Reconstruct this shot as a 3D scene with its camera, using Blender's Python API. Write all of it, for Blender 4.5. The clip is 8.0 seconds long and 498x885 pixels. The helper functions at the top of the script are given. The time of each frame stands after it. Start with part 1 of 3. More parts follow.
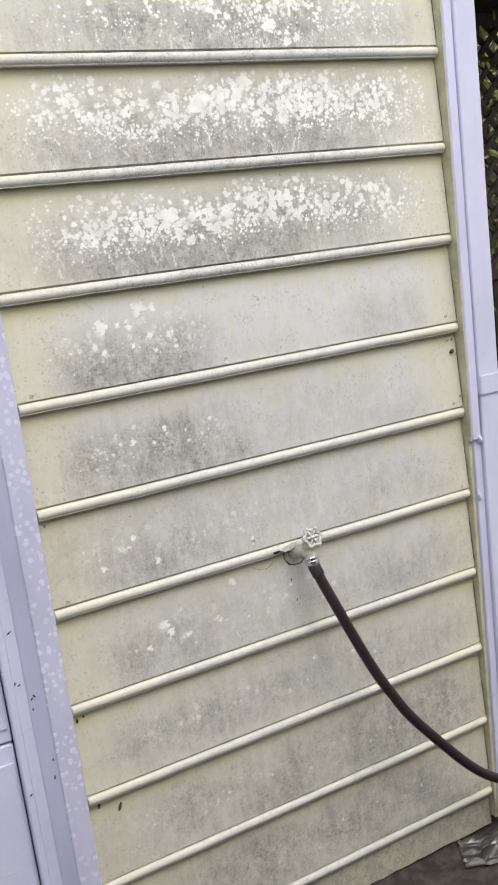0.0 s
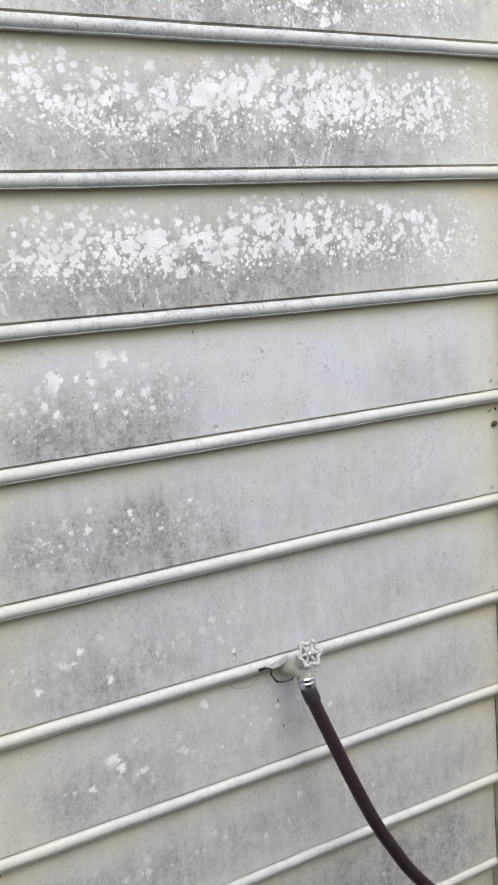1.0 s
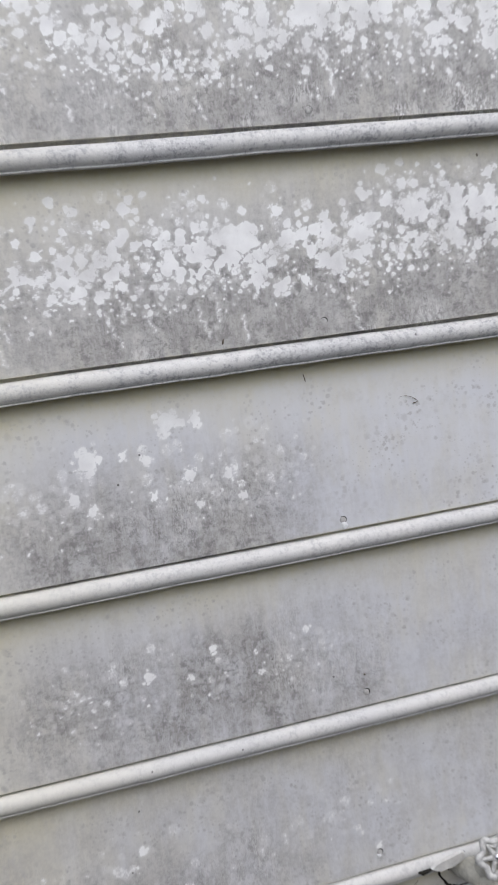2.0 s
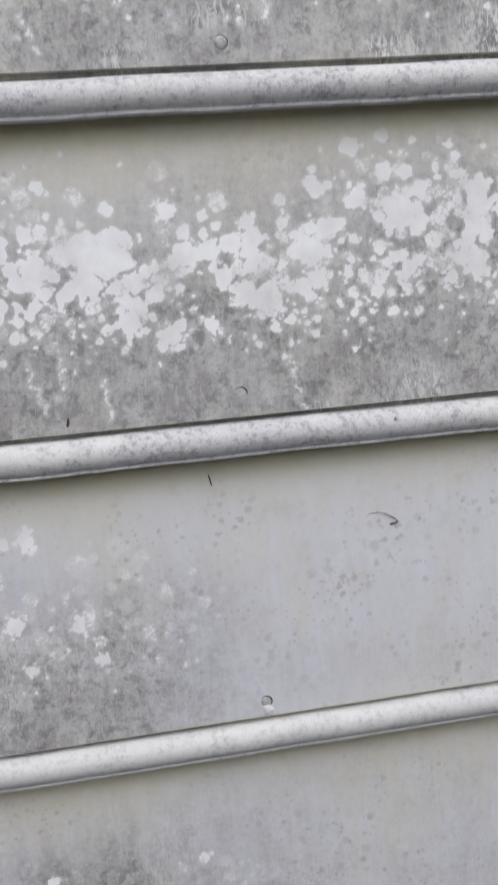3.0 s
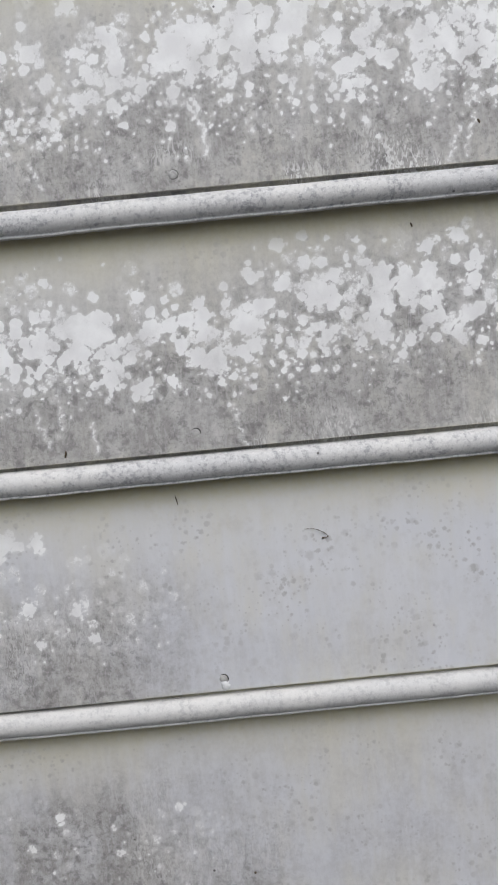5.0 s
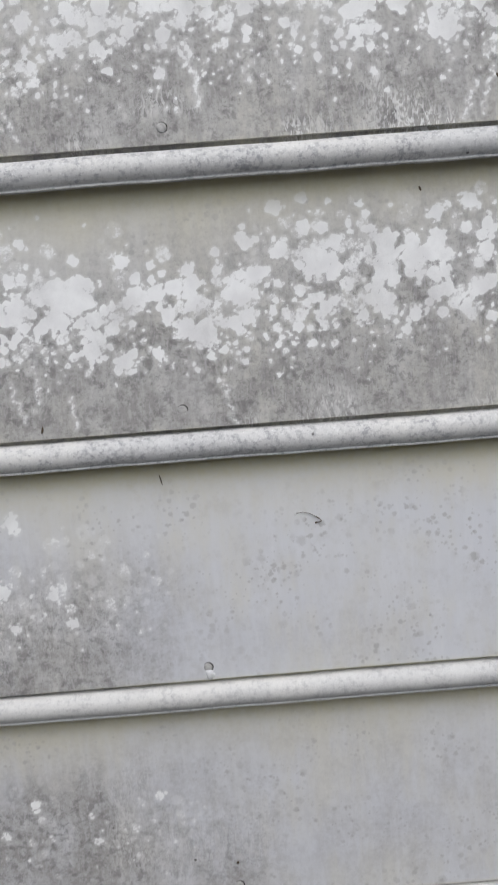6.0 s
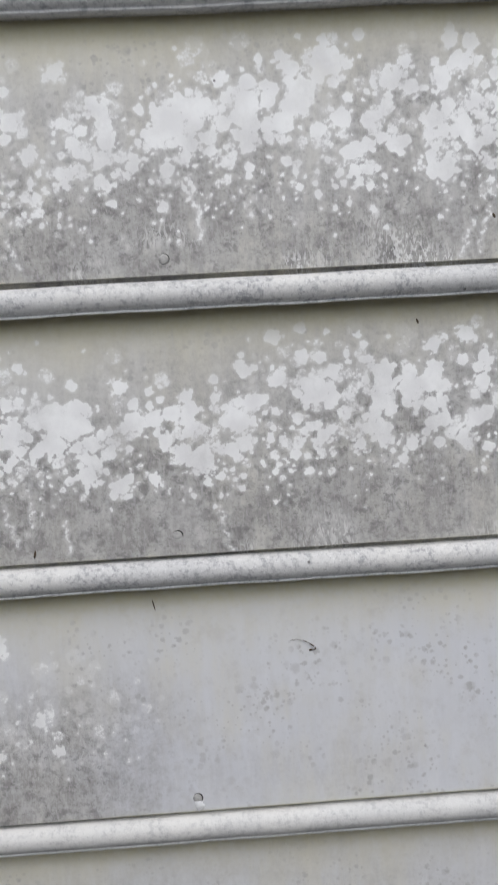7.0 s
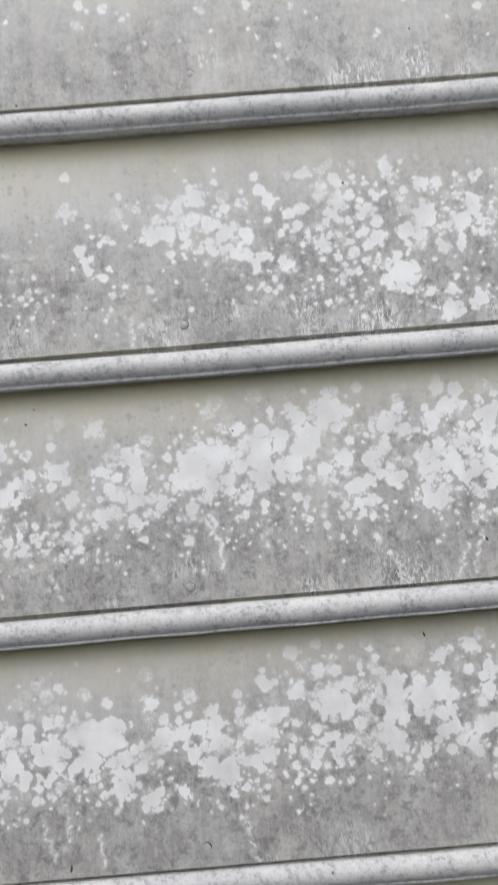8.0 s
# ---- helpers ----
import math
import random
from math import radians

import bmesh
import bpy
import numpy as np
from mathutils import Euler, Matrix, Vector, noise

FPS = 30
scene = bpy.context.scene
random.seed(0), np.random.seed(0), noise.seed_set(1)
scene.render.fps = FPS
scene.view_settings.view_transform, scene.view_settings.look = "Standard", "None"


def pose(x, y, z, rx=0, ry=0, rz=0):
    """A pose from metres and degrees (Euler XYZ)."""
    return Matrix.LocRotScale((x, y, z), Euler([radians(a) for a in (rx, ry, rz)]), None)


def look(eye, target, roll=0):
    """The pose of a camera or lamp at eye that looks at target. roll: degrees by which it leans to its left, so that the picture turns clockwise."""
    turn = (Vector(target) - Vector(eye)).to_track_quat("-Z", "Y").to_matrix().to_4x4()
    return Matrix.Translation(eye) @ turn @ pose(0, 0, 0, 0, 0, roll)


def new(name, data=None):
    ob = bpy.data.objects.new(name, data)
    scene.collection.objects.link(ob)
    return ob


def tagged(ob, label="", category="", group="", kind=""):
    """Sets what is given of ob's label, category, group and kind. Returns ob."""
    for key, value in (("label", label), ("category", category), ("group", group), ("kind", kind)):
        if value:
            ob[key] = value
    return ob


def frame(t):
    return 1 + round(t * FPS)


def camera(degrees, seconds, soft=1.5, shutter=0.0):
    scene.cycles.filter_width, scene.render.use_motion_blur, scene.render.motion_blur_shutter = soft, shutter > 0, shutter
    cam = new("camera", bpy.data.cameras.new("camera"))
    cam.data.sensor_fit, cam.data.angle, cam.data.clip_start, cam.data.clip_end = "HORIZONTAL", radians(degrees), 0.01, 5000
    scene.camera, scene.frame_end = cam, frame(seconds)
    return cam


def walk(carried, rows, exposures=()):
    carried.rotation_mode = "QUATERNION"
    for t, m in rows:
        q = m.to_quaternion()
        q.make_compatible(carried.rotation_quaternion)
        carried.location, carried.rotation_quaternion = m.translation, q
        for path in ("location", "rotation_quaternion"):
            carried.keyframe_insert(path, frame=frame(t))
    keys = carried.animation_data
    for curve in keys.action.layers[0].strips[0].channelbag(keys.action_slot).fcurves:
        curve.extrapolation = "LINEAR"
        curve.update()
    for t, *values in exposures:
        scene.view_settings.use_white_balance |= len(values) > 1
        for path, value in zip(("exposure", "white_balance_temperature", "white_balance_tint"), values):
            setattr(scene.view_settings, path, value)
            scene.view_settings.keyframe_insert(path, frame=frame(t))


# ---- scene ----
cam = camera(30.4, 8.0, 1.7, 0.2)
PATH = [
    (0, (0.132, -1.678, 1.576), (1.014, 0.067, 1.155), -7.1),
    (0.2, (0.145, -1.657, 1.597), (1.055, 0.078, 1.189), -6.4),
    (0.4, (0.197, -1.596, 1.634), (1.055, 0.174, 1.266), -6.0),
    (0.5, (0.210, -1.548, 1.641), (1.091, 0.209, 1.270), -5.7),
    (1, (0.331, -1.279, 1.653), (1.244, 0.443, 1.203), -2.8),
    (1.2, (0.378, -1.201, 1.673), (1.266, 0.537, 1.233), -2.5),
    (2.3, (0.7275, -0.714, 1.613), (1.1275, 1.197, 1.182), -6.2),
    (2.5, (0.7785, -0.623, 1.599), (1.1765, 1.277, 1.118), -5.0),
    (3, (0.8675, -0.542, 1.655), (1.1685, 1.383, 1.207), -4.1),
    (3.5, (0.9245, -0.609, 1.711), (0.9795, 1.373, 1.443), -4.1),
    (4, (0.9435, -0.679, 1.755), (0.9365, 1.315, 1.605), -4.6),
    (4.5, (0.9765, -0.72, 1.685), (0.9985, 1.263, 1.423), -5.2),
    (4.7, (0.9875, -0.722, 1.655), (1.0015, 1.261, 1.393), -5.5),
    (5.8, (0.9795, -0.69, 1.662), (1.0035, 1.263, 1.23), -4.7),
    (6, (0.9875, -0.669, 1.675), (1.0165, 1.286, 1.255), -4.3),
    (6.5, (0.9805, -0.651, 1.698), (1.0695, 1.314, 1.334), -2.9),
    (7, (0.9795, -0.657, 1.72), (1.0595, 1.322, 1.436), -3.1),
    (7.5, (0.9945, -0.684, 1.786), (1.0535, 1.311, 1.664), -3.8),
    (8, (1.0015, -0.723, 1.826), (1.0205, 1.274, 1.945), -4.7),
]
walk(cam, [(t, look(eye, target, roll)) for t, eye, target, roll in PATH], [(0.0, 0.18, 6850, 8), (0.2, 0.18, 6400, 10.0), (0.5, 0.18, 6450, 10.5), (1.0, 0.12, 6300, 11.5), (2.5, -0.25, 6200, 13.3), (4.0, -0.25, 6330, 12.0), (7.0, -0.27, 6300, 11.2), (8.0, -0.24, 6330, 11.5)])

# ---- world and light ----
world = bpy.data.worlds.new("sky")
scene.world = world
world.use_nodes = True
wn = world.node_tree.nodes
sky = wn.new("ShaderNodeTexSky")
sky.sky_type, sky.sun_disc = "NISHITA", False
sky.sun_elevation, sky.sun_rotation = radians(56), radians(171)
sky.air_density, sky.dust_density, sky.ozone_density = 1.0, 3.0, 1.0
haze = wn.new("ShaderNodeHueSaturation")
haze.inputs["Saturation"].default_value = 0.45
world.node_tree.links.new(sky.outputs[0], haze.inputs["Color"])
world.node_tree.links.new(haze.outputs[0], wn["Background"].inputs[0])
wn["Background"].inputs[1].default_value = 0.23

sun = new("sun", bpy.data.lights.new("sun", "SUN"))
sun.data.energy, sun.data.angle, sun.data.color = 1.0, radians(60), (1.0, 0.97, 0.93)
sun.matrix_world = look((0.5, -3.1, 4.8), (0, 0, 0))

# ---- materials ----


class Nodes:
    """A small writer for node materials."""

    def __init__(self, name):
        self.mat = bpy.data.materials.new(name)
        self.mat.use_nodes = True
        self.tree = self.mat.node_tree
        self.bsdf = self.tree.nodes["Principled BSDF"]
        self.coord = self.tree.nodes.new("ShaderNodeTexCoord").outputs["Object"]

    def put(self, socket, value):
        if isinstance(value, bpy.types.NodeSocket):
            self.tree.links.new(value, socket)
        elif isinstance(value, tuple) and len(value) == 3 and socket.type == "RGBA":
            socket.default_value = (*value, 1)
        else:
            socket.default_value = value

    def stretched(self, sx, sy, sz):
        n = self.tree.nodes.new("ShaderNodeMapping")
        self.put(n.inputs["Vector"], self.coord)
        n.inputs["Scale"].default_value = (sx, sy, sz)
        return n.outputs[0]

    def noise(self, scale, detail=3.0, rough=0.55, vector=None, distortion=0.0):
        n = self.tree.nodes.new("ShaderNodeTexNoise")
        self.put(n.inputs["Vector"], vector or self.coord)
        n.inputs["Scale"].default_value, n.inputs["Detail"].default_value = scale, detail
        n.inputs["Roughness"].default_value, n.inputs["Distortion"].default_value = rough, distortion
        return n.outputs["Fac"]

    def cells(self, scale, feature="F1", vector=None):
        n = self.tree.nodes.new("ShaderNodeTexVoronoi")
        n.feature = feature
        self.put(n.inputs["Vector"], vector or self.coord)
        n.inputs["Scale"].default_value = scale
        return n.outputs["Distance"]

    def math(self, op, a, b=0.0, c=0.0):
        n = self.tree.nodes.new("ShaderNodeMath")
        n.operation = op
        for socket, value in zip(n.inputs, (a, b, c)):
            self.put(socket, value)
        return n.outputs[0]

    def step(self, value, lo, hi, a=0.0, b=1.0):
        n = self.tree.nodes.new("ShaderNodeMapRange")
        n.interpolation_type = "SMOOTHSTEP"
        for socket, v in zip(n.inputs, (value, lo, hi, a, b)):
            self.put(socket, v)
        return n.outputs[0]

    def mix(self, fac, a, b):
        n = self.tree.nodes.new("ShaderNodeMix")
        n.data_type = "RGBA"
        self.put(n.inputs[0], fac)
        self.put(n.inputs[6], a)
        self.put(n.inputs[7], b)
        return n.outputs[2]

    def attr(self, name):
        n = self.tree.nodes.new("ShaderNodeAttribute")
        n.attribute_name = name
        return n.outputs["Fac"]

    def random(self):
        return self.tree.nodes.new("ShaderNodeObjectInfo").outputs["Random"]

    def done(self, colour, rough=0.6, height=None, depth=0.0005, strength=0.5, metal=0.0, spec=0.4):
        self.put(self.bsdf.inputs["Base Color"], colour)
        self.put(self.bsdf.inputs["Roughness"], rough)
        self.put(self.bsdf.inputs["Metallic"], metal)
        self.put(self.bsdf.inputs["Specular IOR Level"], spec)
        if height is not None:
            n = self.tree.nodes.new("ShaderNodeBump")
            n.inputs["Distance"].default_value, n.inputs["Strength"].default_value = depth, strength
            self.put(n.inputs["Height"], height)
            self.put(self.bsdf.inputs["Normal"], n.outputs[0])
        return self.mat


CREAM_SHADE, CREAM_OLD, FADED_SHEEN = (0.58, 0.532, 0.325), (0.625, 0.606, 0.505), (0.602, 0.618, 0.638)
MILDEW, MILDEW_DARK, CHALK = (0.305, 0.295, 0.278), (0.155, 0.151, 0.146), (0.845, 0.853, 0.825)
WHITE = (0.62, 0.63, 0.83)


def weathered_paint():
    """Cream paint, chalked grey and tinted with a bluish sheen where it is exposed, with grey mildew and pale blotches
    where the film has gone.
    """
    n = Nodes("weathered_cream_paint")
    fine, mid, wide = n.noise(900, 3, 0.6), n.noise(230, 5, 0.7), n.noise(9, 3, 0.6)
    shelter_shade, film = n.attr("shelter_shade"), n.attr("mildew")
    hair = n.noise(210, 4, 0.65, n.stretched(1.0, 1.0, 0.22), 0.4)
    streak = n.noise(64, 5, 0.65, n.stretched(1.0, 1.0, 0.14))
    # clean paint: cream at the sheltered ends, chalky in the open with a painted blue sheen
    fade = n.math("MULTIPLY", n.attr("fade"), n.step(n.math("ADD", n.math("MULTIPLY", wide, 0.6), n.math("MULTIPLY", streak, 0.4)), 0.36, 0.58, 0.45, 1.0))
    base = n.mix(fade, CREAM_OLD, FADED_SHEEN)
    base = n.mix(n.step(streak, 0.45, 0.72, 0, 0.35), base, (0.69, 0.69, 0.665))
    base = n.mix(n.step(n.noise(48, 6, 0.72), 0.5, 0.72, 0, 0.35), base, (0.46, 0.455, 0.43))
    # unfaded cream round the beads, deepened to paint in the olive of their shade
    base = n.mix(n.math("MULTIPLY", shelter_shade, n.step(mid, 0.3, 0.7, 0.7, 1.0)), base, CREAM_SHADE)
    # mildew: a mottled film, drawn downwards by the rain, with clots and fine specks
    clot = n.noise(120, 5, 0.68, None, 0.3)
    cover = n.math("MULTIPLY", film, n.step(n.math("ADD", n.math("MULTIPLY", mid, 0.6), n.math("MULTIPLY", hair, 0.6)), 0.44, 0.78, 0.55, 1.1))
    cover = n.math("MULTIPLY", cover, n.step(n.noise(40, 4, 0.6), 0.32, 0.6, 0.62, 1.12))
    col = n.mix(n.math("MINIMUM", cover, 1.0), base, MILDEW)
    col = n.mix(n.math("MULTIPLY", n.math("POWER", film, 2.2), n.step(clot, 0.50, 0.63, 0, 0.62)), col, MILDEW_DARK)
    col = n.mix(n.math("MULTIPLY", film, n.step(hair, 0.54, 0.72, 0, 0.5)), col, (0.53, 0.525, 0.51))
    col = n.mix(n.math("MULTIPLY", n.math("POWER", film, 1.7), n.step(n.noise(420, 4, 0.7), 0.52, 0.68, 0, 0.5)), col, MILDEW_DARK)
    # pale crusts of short upright flecks low on the course
    flecks = n.math("MULTIPLY", n.step(n.noise(330, 3, 0.6, n.stretched(1.0, 1.0, 0.4), 1.2), 0.48, 0.58, 0, 0.95), n.attr("crust"))
    col = n.mix(flecks, col, (0.70, 0.70, 0.67))
    # soft grey spores on the cleaner paint, large and small
    open_paint = n.math("MULTIPLY", n.math("SUBTRACT", 1.0, shelter_shade), n.step(n.noise(21, 4), 0.42, 0.60, 0.15, 1.0))
    for scale, lo, hi, amount in ((64, 0.34, 0.54, 0.32), (118, 0.40, 0.58, 0.5), (215, 0.38, 0.54, 0.42)):
        uneven = n.math("ADD", n.math("MULTIPLY", n.noise(scale * 3.4, 4, 0.7), 0.5), n.math("MULTIPLY", n.math("SUBTRACT", n.noise(scale * 0.55, 2), 0.45), 0.7))
        ragged_cell = n.math("ADD", n.cells(scale), uneven)
        col = n.mix(n.math("MULTIPLY", n.step(ragged_cell, lo, hi, amount, 0), open_paint), col, MILDEW)
    # chalk: crisp pale blotches, softer and thinner just beneath the bead above
    rag = n.math("ADD", n.math("MULTIPLY", n.math("SUBTRACT", n.noise(620, 3, 0.6), 0.5), 0.30), n.math("MULTIPLY", n.math("SUBTRACT", n.noise(230, 3, 0.6), 0.5), 0.55))
    ragged = n.math("ADD", n.attr("bloom"), rag)
    pale, halo = n.step(ragged, 0.40, 0.64), n.step(ragged, 0.05, 0.5, 0, 0.2)
    body = n.step(n.math("ADD", n.math("MULTIPLY", n.noise(24, 4), 0.6), n.math("MULTIPLY", n.noise(120, 4, 0.65), 0.4)), 0.36, 0.58, 0.66, 0.97)
    pale_tone = n.mix(n.step(n.noise(60, 3), 0.35, 0.7), CHALK, (0.74, 0.742, 0.72))
    veil = n.step(shelter_shade, 0.08, 0.9, 1.0, 0.3)
    col = n.mix(n.math("MULTIPLY", n.math("MAXIMUM", n.math("MULTIPLY", pale, body), halo), veil), col, pale_tone)
    # fly specks
    speck = n.math("MULTIPLY", n.step(n.cells(30), 0.025, 0.042, 1, 0), n.step(n.noise(7, 1), 0.48, 0.53))
    col = n.mix(n.math("MULTIPLY", speck, 0.85), col, (0.05, 0.045, 0.04))
    height = n.math("ADD", n.math("MULTIPLY", mid, 0.5), n.math("MULTIPLY", pale, 0.2))
    return n.done(col, n.step(fine, 0.3, 0.7, 0.5, 0.68), height, 0.0006, 0.3, spec=0.3)


def bead_paint():
    """Chalky paint on the rounded bead, spotted with grey mildew along its crown."""
    n = Nodes("chalked_bead_paint")
    fine, mid = n.noise(620, 4, 0.65), n.noise(230, 5, 0.7)
    col = n.mix(n.step(n.noise(7, 3), 0.35, 0.65), (0.635, 0.63, 0.595), (0.57, 0.572, 0.555))
    col = n.mix(n.attr("fade"), (0.61, 0.598, 0.525), col)
    stain = n.math("MULTIPLY", n.step(n.noise(42, 4, 0.65), 0.40, 0.60, 0.15, 1.0), n.attr("mildew"))
    col = n.mix(n.math("MULTIPLY", stain, 0.45), col, (0.46, 0.46, 0.455))
    col = n.mix(n.math("MULTIPLY", stain, n.step(mid, 0.47, 0.6)), col, (0.30, 0.303, 0.305))
    col = n.mix(n.math("MULTIPLY", n.step(n.noise(380, 4, 0.7), 0.56, 0.68, 0, 0.65), n.attr("mildew")), col, (0.26, 0.26, 0.26))
    col = n.mix(n.math("MULTIPLY", n.step(fine, 0.55, 0.7, 0, 0.6), n.attr("mildew")), col, (0.78, 0.78, 0.765))
    speck = n.math("MULTIPLY", n.step(n.cells(42), 0.03, 0.06, 1, 0), n.step(n.noise(9, 1), 0.5, 0.55, 0, 0.8))
    col = n.mix(speck, col, (0.06, 0.055, 0.05))
    return n.done(col, 0.58, n.math("ADD", mid, fine), 0.0006, 0.35, spec=0.3)


def trim_paint(name, colour, flaky=0.0, seed=0.0):
    n = Nodes(name)
    wide, fine = n.noise(7 + seed, 4, 0.6, n.stretched(1, 1, 0.25)), n.noise(240, 4, 0.6)
    worn = tuple(c * 0.8 for c in colour)
    col = n.mix(n.step(wide, 0.4, 0.75, 0, 0.7), colour, worn)
    col = n.mix(n.step(n.noise(55, 5, 0.7), 0.6, 0.75, 0, 0.25), col, (0.3, 0.29, 0.3))
    height = fine
    if flaky:
        chip = n.step(n.math("ADD", n.cells(70), n.math("MULTIPLY", n.noise(160, 3), 0.5)), 0.55, 0.66, 1, 0)
        chip = n.math("MULTIPLY", chip, n.step(n.noise(13, 4), 0.34, 0.5))
        col = n.mix(n.math("MULTIPLY", chip, flaky), col, (0.70, 0.705, 0.87))
        height = n.math("ADD", fine, chip)
    specks = n.math("MULTIPLY", n.step(n.math("ADD", n.cells(34), n.math("MULTIPLY", fine, 0.12)), 0.1, 0.14, 1, 0), n.step(n.noise(9, 1), 0.58, 0.62, 0, 0.85 if flaky else 0.25))
    col = n.mix(specks, col, (0.06, 0.05, 0.05))
    return n.done(col, 0.45, height, 0.0008, 0.3)


def woodgrain_paint():
    n = Nodes("embossed_white_steel")
    grain = n.noise(60, 5, 0.7, n.stretched(0.12, 1, 4.0), 0.6)
    col = n.mix(n.step(n.noise(5, 3), 0.4, 0.7), WHITE, (0.55, 0.57, 0.77))
    return n.done(col, 0.45, grain, 0.0016, 0.8)


def soil():
    """Dark damp soil along the wall; farther out an unseen paler ground, added to bounce light up."""
    n = Nodes("dark_damp_soil")
    mid, fine = n.noise(22, 6, 0.65), n.noise(300, 4, 0.7)
    col = n.mix(n.step(mid, 0.35, 0.7), (0.035, 0.030, 0.027), (0.085, 0.074, 0.066))
    col = n.mix(n.step(fine, 0.55, 0.75, 0, 0.5), col, (0.13, 0.115, 0.1))
    # pale ground out of view, added to brighten the undersides of the beads
    bounce_ground = n.mix(n.step(mid, 0.35, 0.65), (0.47, 0.455, 0.43), (0.33, 0.32, 0.30))
    bounce_ground = n.mix(n.step(fine, 0.5, 0.7, 0, 0.5), bounce_ground, (0.24, 0.23, 0.215))
    apart = n.tree.nodes.new("ShaderNodeSeparateXYZ")
    n.put(apart.inputs[0], n.coord)
    col = n.mix(n.step(n.math("ADD", apart.outputs[1], n.math("MULTIPLY", mid, 0.3)), -0.7, -0.4, 0.9, 0), col, bounce_ground)
    return n.done(col, 0.85, n.math("ADD", mid, n.math("MULTIPLY", fine, 0.4)), 0.006, 0.8, spec=0.3)


def plain(name, colour, rough=0.5, metal=0.0, scale=40, vary=0.3, bump=0.0006, spec=0.4):
    n = Nodes(name)
    a, b = n.noise(scale, 4, 0.6), n.noise(scale * 9, 3, 0.6)
    col = n.mix(n.step(a, 0.35, 0.7), colour, tuple(c * (1 - vary) for c in colour))
    col = n.mix(n.step(b, 0.55, 0.75, 0, 0.35), col, tuple(min(1.0, c * (1 + vary)) for c in colour))
    return n.done(col, n.step(a, 0.3, 0.7, rough * 0.85, min(1, rough * 1.15)), n.math("ADD", a, b), bump, 0.3, metal, spec)


def crumpled():
    n = Nodes("dark_plastic_painted_glints")
    a = n.noise(26, 5, 0.65, n.stretched(1.0, 2.2, 1.0), 0.5)
    # dark plastic with the whitish streaks of its reflections painted into the colour
    col = n.mix(n.step(a, 0.52, 0.68), (0.05, 0.046, 0.045), (0.50, 0.49, 0.51))
    return n.done(col, n.step(a, 0.4, 0.6, 0.45, 0.22), n.noise(90, 4, 0.6), 0.004, 0.5, spec=0.7)


M_BOARD, M_BEAD = weathered_paint(), bead_paint()
M_TRIM, M_FLAKY = trim_paint("white_trim_paint", WHITE), trim_paint("flaking_white_paint", (0.54, 0.545, 0.73), 0.75, 2.0)
M_CREAM = plain("cream_trim_paint", (0.58, 0.555, 0.40), 0.6, scale=18)
M_DOOR, M_SOIL = woodgrain_paint(), soil()
M_SHEATH = plain("dark_sheathing", (0.06, 0.05, 0.04), 0.9)
M_TAP = plain("painted_cast_iron", (0.56, 0.56, 0.53), 0.5, scale=160, vary=0.45)
M_PATCH = plain("cream_patched_bead", (0.64, 0.635, 0.60), 0.55, scale=90, vary=0.2)
M_BODY = plain("cream_painted_brass", (0.50, 0.485, 0.41), 0.55, scale=120)
M_CHROME = plain("plated_coupling", (0.75, 0.76, 0.80), 0.22, 1.0, 200, 0.15)
M_FERRULE = plain("black_rubber", (0.035, 0.033, 0.04), 0.5, scale=120)
M_HOSE = plain("dark_maroon_vinyl", (0.027, 0.014, 0.019), 0.42, scale=60, spec=0.5)
M_GAP = plain("dark_gap", (0.02, 0.018, 0.014), 0.9)
M_SEAL = plain("grey_door_seal", (0.16, 0.155, 0.18), 0.7)
M_NAIL = plain("painted_nail", (0.46, 0.455, 0.43), 0.5, scale=300)
M_FLAKE = plain("bare_pale_paint", (0.72, 0.73, 0.72), 0.6, scale=200, vary=0.15)
M_BUG = plain("dried_brown_casing", (0.10, 0.07, 0.045), 0.8, scale=400)
M_PLASTIC = crumpled()
M_LATTICE = plain("dark_stained_lattice", (0.045, 0.033, 0.025), 0.75, scale=50)
M_FENCE = plain("dark_stained_boards", (0.03, 0.024, 0.02), 0.8, scale=30)
M_ROOF = plain("dark_porch_roof", (0.02, 0.018, 0.017), 0.85, scale=20)
# leaf colours raised, and a paler copy, to paint direct sunlight on the foliage
M_LEAF = plain("sunlit_leaf", (0.24, 0.26, 0.06), 0.4, scale=25, vary=0.55)
M_LIT_LEAF = plain("pale_lit_leaf", (0.55, 0.56, 0.22), 0.35, scale=25, vary=0.4)
M_PETAL = plain("pink_blossom", (0.55, 0.10, 0.16), 0.5, scale=25)
M_STUCCO = plain("rear_wall_plaster", (0.45, 0.43, 0.37), 0.85, scale=30)

# ---- mesh helpers ----


def part(name, bm, material, parent=None, label="", smooth=False):
    me = bpy.data.meshes.new(name)
    bmesh.ops.recalc_face_normals(bm, faces=bm.faces)
    bm.to_mesh(me)
    bm.free()
    me.materials.append(material)
    if smooth:
        me.polygons.foreach_set("use_smooth", [True] * len(me.polygons))
    ob = new(name, me)
    ob.parent = parent
    return tagged(ob, label)


def box(x0, x1, y0, y1, z0, z1, bevel=0.0, bm=None):
    bm = bm or bmesh.new()
    made = bmesh.ops.create_cube(bm, size=1)["verts"]
    bmesh.ops.scale(bm, vec=(x1 - x0, y1 - y0, z1 - z0), verts=made)
    bmesh.ops.translate(bm, vec=((x0 + x1) / 2, (y0 + y1) / 2, (z0 + z1) / 2), verts=made)
    if bevel:
        edges = list({e for v in made for e in v.link_edges})
